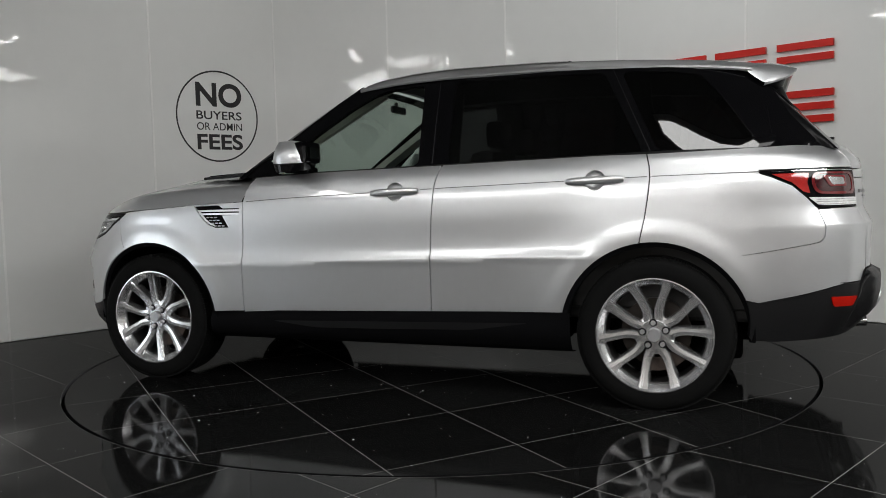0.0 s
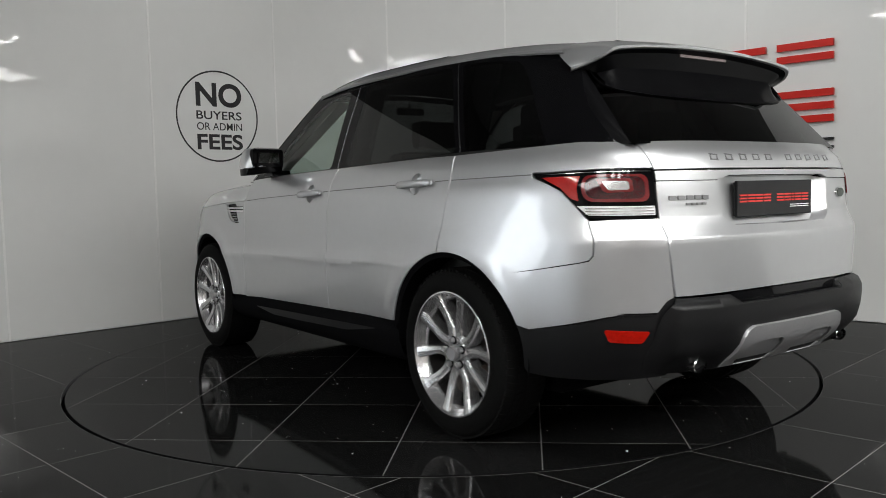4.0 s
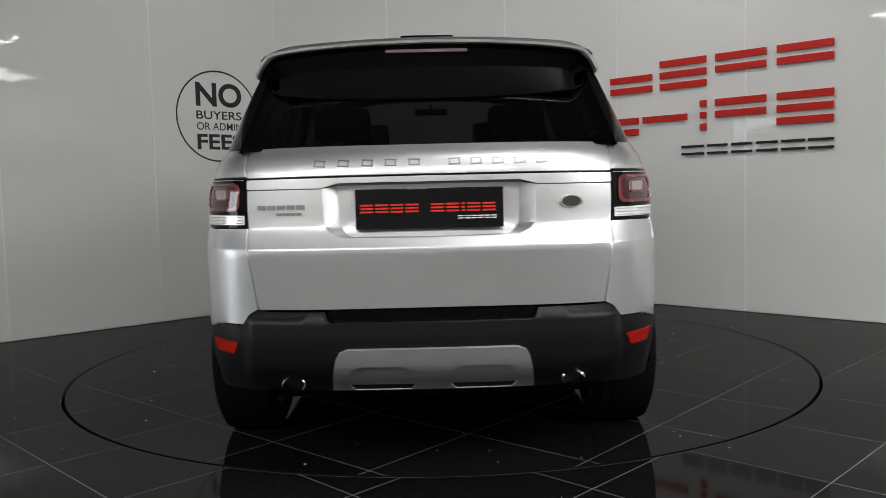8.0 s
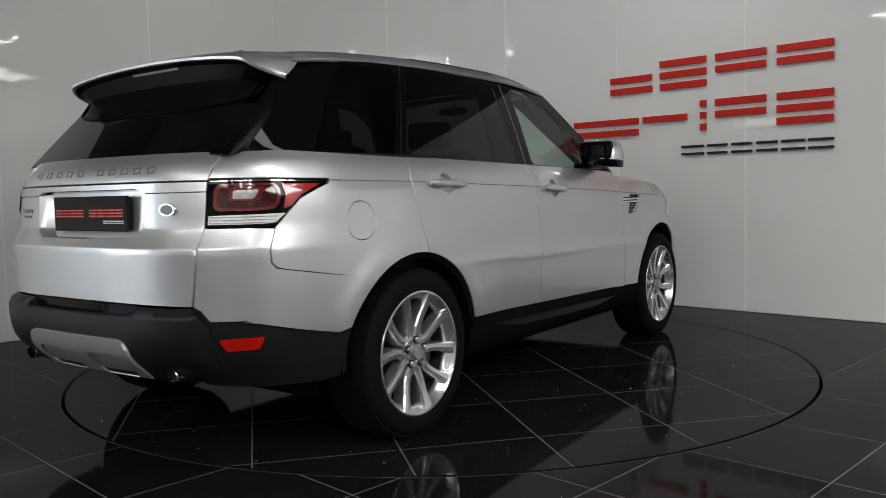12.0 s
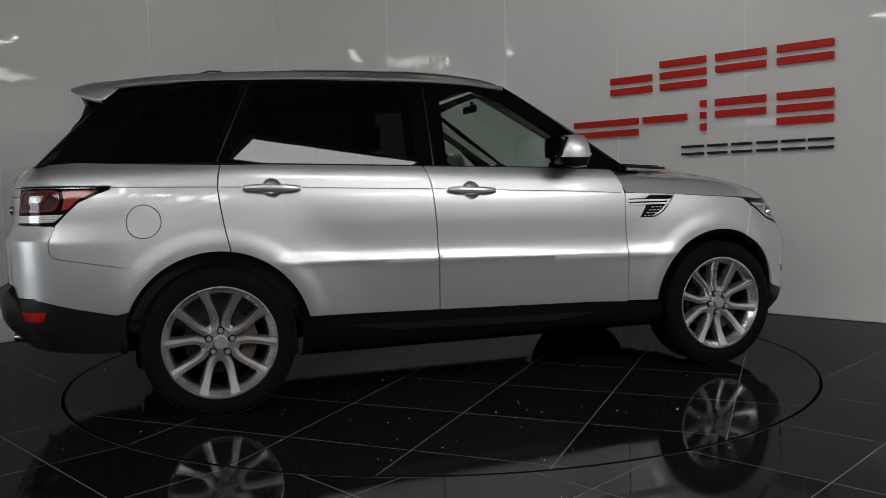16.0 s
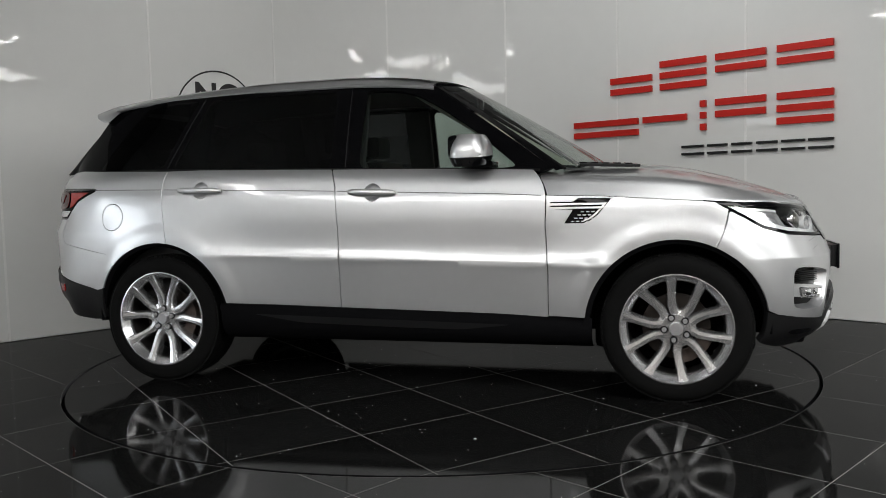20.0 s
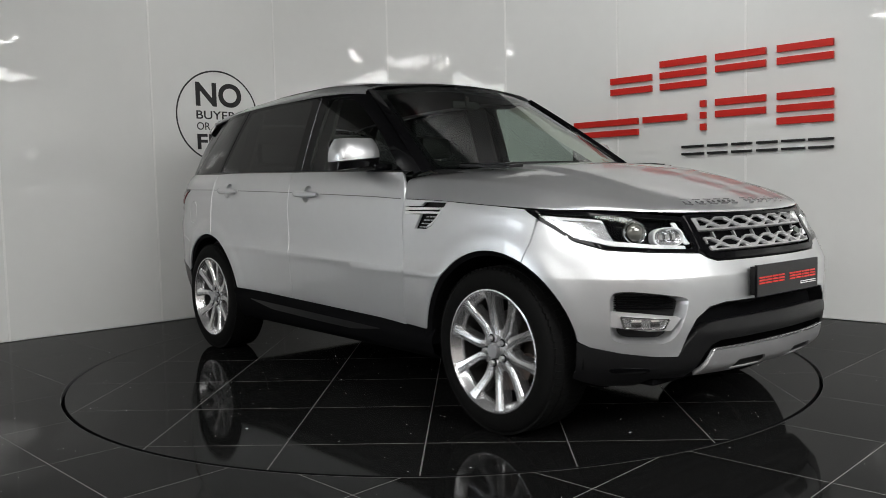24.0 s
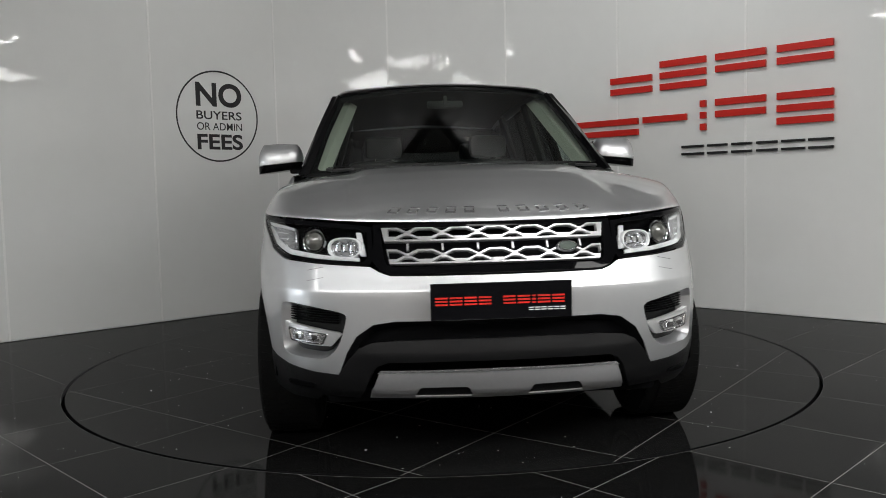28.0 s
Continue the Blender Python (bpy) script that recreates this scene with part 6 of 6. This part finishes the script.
def NOSE_SKIN(c, z):
    """Front roll of the bonnet above its shut line, in wrap coordinate and height."""
    c, z = np.asarray(c, float), np.asarray(z, float)
    y = np.interp(c, _PC, _PL[:, 1])
    ez = np.interp(y, (0, .25, .45, .59, .70, .80, .88), (.963, .965, .969, .975, .983, .990, .994))
    e = W(c, ez)
    n = 2.2
    zt = 1.075
    rise = np.clip((z - ez) / (zt - ez), 0, .98)
    k = (1 - rise ** n) ** (1 / n)
    sx = 1.25
    return np.stack([sx + (e[..., 0] - sx) * k, e[..., 1] * k, z + 0 * c], -1)


RED_RING = plain("ring_red_lens", (.12, .008, .010), rough=.10, coat=.8, vary=.15, scale=30)
SMOKE_RED = plain("smoked_red_lens", (.040, .006, .008), rough=.08, coat=.35, vary=.3, scale=40)
FROST = plain("clear_moulded_lens", (.80, .81, .82), rough=.20, metal=.25, coat=.8, vary=.25, scale=26)
DISH = plain("lamp_reflector_dish", (.48, .48, .49), rough=.22, metal=.8, vary=.2, scale=40)
BULB = plain("projector_glass", (.10, .10, .09), rough=.04, metal=.3, coat=1.0)
SATIN_MESH = plain("satin_grey_mesh", (.52, .52, .53), rough=.30, metal=.75, vary=.03)
SATIN_BRIGHT = plain("bright_satin_silver", (.70, .70, .71), rough=.30, metal=.75, vary=.03)
MIRROR = plain("mirror_silvering", (.45, .48, .50), rough=.01, metal=1.0, vary=.0)
# dark tone that stands for the shade in the swage line
SWAGE = plain("swage_shade_paint", (.12, .12, .12), rough=.5)
BADGE_GREEN = plain("dark_badge_face", (.05, .065, .055), rough=.2, metal=.3)


# ---- inside the car ----
def soft_block(bm, x0, x1, y0, y1, z0, z1, m=None, r=.035):
    return box(bm, x0, x1, y0, y1, z0, z1, r, m)


def cabin():
    bm = bmesh.new()
    box(bm, -1.95, 1.0, -.80, .80, .42, .50, .02)
    part("cabin_floor", bm, LEATHER, CAR)
    for s in (1, -1):
        bm = bmesh.new()
        box(bm, -1.95, .85, s * .80 - .02, s * .80 + .02, .48, 1.16, .01)
        part("door_card", bm, LEATHER, CAR, "dark inner door lining")
        X = []
        for v in np.linspace(0, 1, 10):
            x = .80 - .72 * v
            z = 1.19 + .445 * v
            y = .775 - .155 * v
            X.append([(x + .07, s * (y + .02), z), (x + .06, s * (y - .045), z + .005), (x - .01, s * (y - .085), z - .012), (x - .045, s * (y + .012), z - .012)])
        grid_sheet("pillar_lining", np.array(X), CREAM, CAR, "cream windscreen pillar lining", flip=s > 0)
        for x0, x1 in ((-.42, -.24), (-1.42, -1.25)):
            bm = bmesh.new()
            vs = box(bm, x0, x1, .735, .765, 1.16, 1.66, .01)
            for v in vs:
                v.co.y = (v.co.y - .30 * (v.co.z - 1.16)) * s
            if s < 0:
                bmesh.ops.reverse_faces(bm, faces=bm.faces[:])
            part("pillar_lining", bm, LEATHER, CAR)
    X = []
    for x in np.linspace(-1.9, .12, 16):
        X.append([(x, y, float(roof_z(x, y)) - .045 - .02 * abs(y)) for y in np.linspace(-.60, .60, 11)])
    grid_sheet("headlining", np.array(X), HEADLINING, CAR, "dark cloth headlining")
    # dashboard
    bm = bmesh.new()
    vs = soft_block(bm, .50, 1.02, -.76, .76, .85, 1.145, r=.05)
    for v in vs:
        v.co.z -= .05 * sstep(.75, 1.02, v.co.x)
    part("dashboard", bm, LEATHER, CAR, "dark padded dashboard", True)
    bm = bmesh.new()
    box(bm, .50, .62, -.60, -.16, 1.10, 1.175, .03)
    part("instrument_hood", bm, LEATHER, CAR, "", True)
    # steering wheel on the right-hand side
    wheel_m = Matrix.Translation((.36, -.37, 1.06)) @ Euler((0, radians(64), 0)).to_matrix().to_4x4()
    bm = bmesh.new()
    n, k = 40, 10
    R, r = .185, .017
    ring = [[bm.verts.new(wheel_m @ Vector(((R + r * math.cos(2 * math.pi * j / k)) * math.cos(2 * math.pi * i / n), (R + r * math.cos(2 * math.pi * j / k)) * math.sin(2 * math.pi * i / n), r * math.sin(2 * math.pi * j / k)))) for j in range(k)] for i in range(n)]
    for i in range(n):
        for j in range(k):
            bm.faces.new((ring[i][j], ring[(i + 1) % n][j], ring[(i + 1) % n][(j + 1) % k], ring[i][(j + 1) % k]))
    sw = part("steering_wheel", bm, LEATHER, CAR, "dark leather steering wheel", True)
    bm = bmesh.new()
    box(bm, -.06, .06, -.07, .07, -.03, .02, .02, wheel_m)
    box(bm, -.02, .02, -.18, .18, -.015, .01, .005, wheel_m)
    box(bm, 0, .18, -.02, .02, -.015, .01, .005, wheel_m)
    part("wheel_boss", bm, LEATHER, sw)
    # seats
    for x, y in ((-.05, .37), (-.05, -.37), (-1.0, .40), (-1.0, -.40)):
        bm = bmesh.new()
        soft_block(bm, x - .30, x + .28, y - .26, y + .26, .62, .82, r=.06)
        seat = part("seat", bm, LEATHER, CAR, "dark leather car seat", True)
        bm = bmesh.new()
        vs = soft_block(bm, x - .42, x - .26, y - .25, y + .25, .72, 1.30, r=.06)
        for v in vs:
            v.co.x -= .22 * (v.co.z - .72)
        part("seat_back", bm, LEATHER, seat, "", True)
        bm = bmesh.new()
        soft_block(bm, x - .545, x - .445, y - .13, y + .13, 1.315, 1.47, r=.04)
        part("headrest", bm, LEATHER, seat, "", True)
        for d in (-.06, .06):
            bm = bmesh.new()
            tube(bm, .006, .006, .06, 8, pose(x - .492, y + d, 1.30))
            part("headrest_post", bm, CHROME, seat, "", True)
    bm = bmesh.new()
    soft_block(bm, -1.42, -1.30, -.22, .22, .8, 1.25, r=.05)
    part("middle_seat_back", bm, LEATHER, CAR, "", True)
    # rear view mirror
    bm = bmesh.new()
    box(bm, .225, .250, -.110, .110, 1.585, 1.632, .016)
    part("inside_mirror", bm, LEATHER, CAR, "black inside mirror", True)
    bm = bmesh.new()
    box(bm, .245, .262, -.012, .012, 1.60, 1.66, .005)
    part("mirror_stem", bm, LEATHER, CAR)


HEADLINING = plain("dark_headlining", (.03, .028, .026), rough=.9)


# ---- signs on the wall ----
def wall_slab(name, s0, s1, z0, z1, off, thick, mat, parent, slant=0.0):
    n = max(2, int((s1 - s0) / .03))
    V, F = strip(s0, s1, z0, z1, off, thick, n)
    ob = mesh_object(name, V, F, mat, parent, smooth=False)
    return ob


def dealer_sign():
    t = thing("wall_sign", "raised red and black bars of a dealer's sign on the wall", "sign")
    row1 = [(10.67, 11.094), (11.178, 11.61), (11.697, 12.126), (12.218, 12.651)]
    row2 = [(10.255, 10.953), (11.005, 11.432), (11.558, 11.61), (11.696, 12.127), (12.219, 12.655)]
    rows_up = [(0, 1), (0, 1, 2), (1, 2), (1, 2), (0, 1), (1,), (0, 1, 2), (2, 1), (0, 1, 2)]
    for (a, b), zb, ups in zip(row1 + row2, [1.932] * 4 + [1.553] * 5, rows_up):
        for k in ups:
            z = zb + .0995 * k
            wall_slab("red_bar", a, b, z, z + .0555, .032, .028, RED_SIGN, t)
    for a, b in ((11.382, 11.588), (11.62, 11.797), (11.836, 12.011), (12.049, 12.221), (12.253, 12.44), (12.466, 12.657)):
        for z in (1.345, 1.409):
            wall_slab("black_bar", a, b, z, z + .020, .024, .020, BLACK_SIGN, t)


def text_mesh(body, name, size_w, size_h, mat, parent, s0, z0, off, bold=0.0):
    """Words as flat vinyl on the wall: fitted to a width and a height, lower left corner at (s0, z0)."""
    cu = bpy.data.curves.new(name, "FONT")
    cu.body, cu.size, cu.offset, cu.resolution_u = body, 1.0, bold, 6
    ob = bpy.data.objects.new(name, cu)
    me = bpy.data.meshes.new_from_object(ob)
    bpy.data.objects.remove(ob)
    P = np.array([tuple(v.co) for v in me.vertices])
    lo, hi = P.min(0), P.max(0)
    ss = s0 + (P[:, 0] - lo[0]) / (hi[0] - lo[0]) * size_w
    zz = z0 + (P[:, 1] - lo[1]) / (hi[1] - lo[1]) * size_h
    xy = wall_at(ss, off)
    V = [(x, y, z) for (x, y), z in zip(xy, zz)]
    F = [tuple(p.vertices) for p in me.polygons]
    bpy.data.meshes.remove(me)
    return mesh_object(name, V, F, mat, parent, smooth=False)


def fees_sign():
    t = thing("round_wall_sticker", "round black vinyl sticker with words on the white wall", "sticker")
    cs, cz, R = 6.4555, 1.806, .411
    n = 96
    V, F = [], []
    for r in (R, R - .0145):
        for off in (.0022,):
            for i in range(n):
                a = 2 * math.pi * i / n
                xy = wall_at(cs + r * .985 * math.cos(a), off)
                V.append((*xy, cz + r * math.sin(a)))
    F = [(i, (i + 1) % n, n + (i + 1) % n, n + i) for i in range(n)]
    mesh_object("ring", V, F, BLACK_SIGN, t, smooth=False)
    for body, a, b, z0, z1, bold in (("NO", 6.243, 6.697, 1.890, 2.107, .030), ("BUYERS", 6.243, 6.690, 1.777, 1.853, .014), ("OR ADMIN", 6.244, 6.692, 1.680, 1.748, .006), ("FEES", 6.243, 6.694, 1.505, 1.646, .026)):
        text_mesh(body, "word", b - a, z1 - z0, BLACK_SIGN, t, a, z0, .0022, bold)


def floor_dust():
    """White specks lying about the tiles."""
    rnd = random.Random(5)
    for parent, rmin, rmax, n, name in ((None, 2.30, 4.6, 420, "dust_specks"), (TURNTABLE, .2, 2.2, 260, "dust_specks_on_deck")):
        V, F = [], []
        for _ in range(n):
            a, r = rnd.uniform(0, 2 * math.pi), math.sqrt(rnd.uniform(rmin ** 2, rmax ** 2))
            x, y = r * math.cos(a), r * math.sin(a)
            if parent is None and (y > 2.2 - abs(x) * .4 or y < -4.5):
                continue
            q = rnd.uniform(.0013, .0036) * (1.8 if rnd.random() < .12 else 1)
            k = len(V)
            th = rnd.uniform(0, 3)
            for j in range(5):
                b = th + j * 2 * math.pi / 5
                V.append((x + q * math.cos(b), y + q * rnd.uniform(.6, 1.1) * math.sin(b), .0008))
            V.append((x, y, .0008 + q * .6))
            F += [(k + j, k + (j + 1) % 5, k + 5) for j in range(5)]
        ob = mesh_object(name, V, F, WHITE_PRINT, parent, smooth=False)
        if parent is None:
            tagged(ob, "scattered white dust specks on the black floor", "dust", kind="stuff")
        else:
            ob["kind"] = "stuff"


EXTRAS = [tail_lights, head_lights, grille, front_lower, rear_lower, side_trim, plates_and_badges, cabin, dealer_sign, fees_sign, floor_dust]
# ---- assembly ----
build_room()
build_floor()
TURNTABLE = build_turntable()
body_panels()
tailgate()
greenhouse()
bonnet()
arch_and_sill()
build_wheels()
for make in EXTRAS:
    make()
build_tiles(bpy.data.objects["floor"], TURNTABLE)

CAR_OFF = Vector((0.0076, 0.0350, 0.0))


def motions():
    walk(TURNTABLE, [(t, pose(0, 0, 0, 0, 0, a)) for t, a in TURN])
    walk(CAR, [(t, pose(0, 0, 0, 0, 0, a) @ Matrix.Translation(CAR_OFF)) for t, a in TURN])


motions()
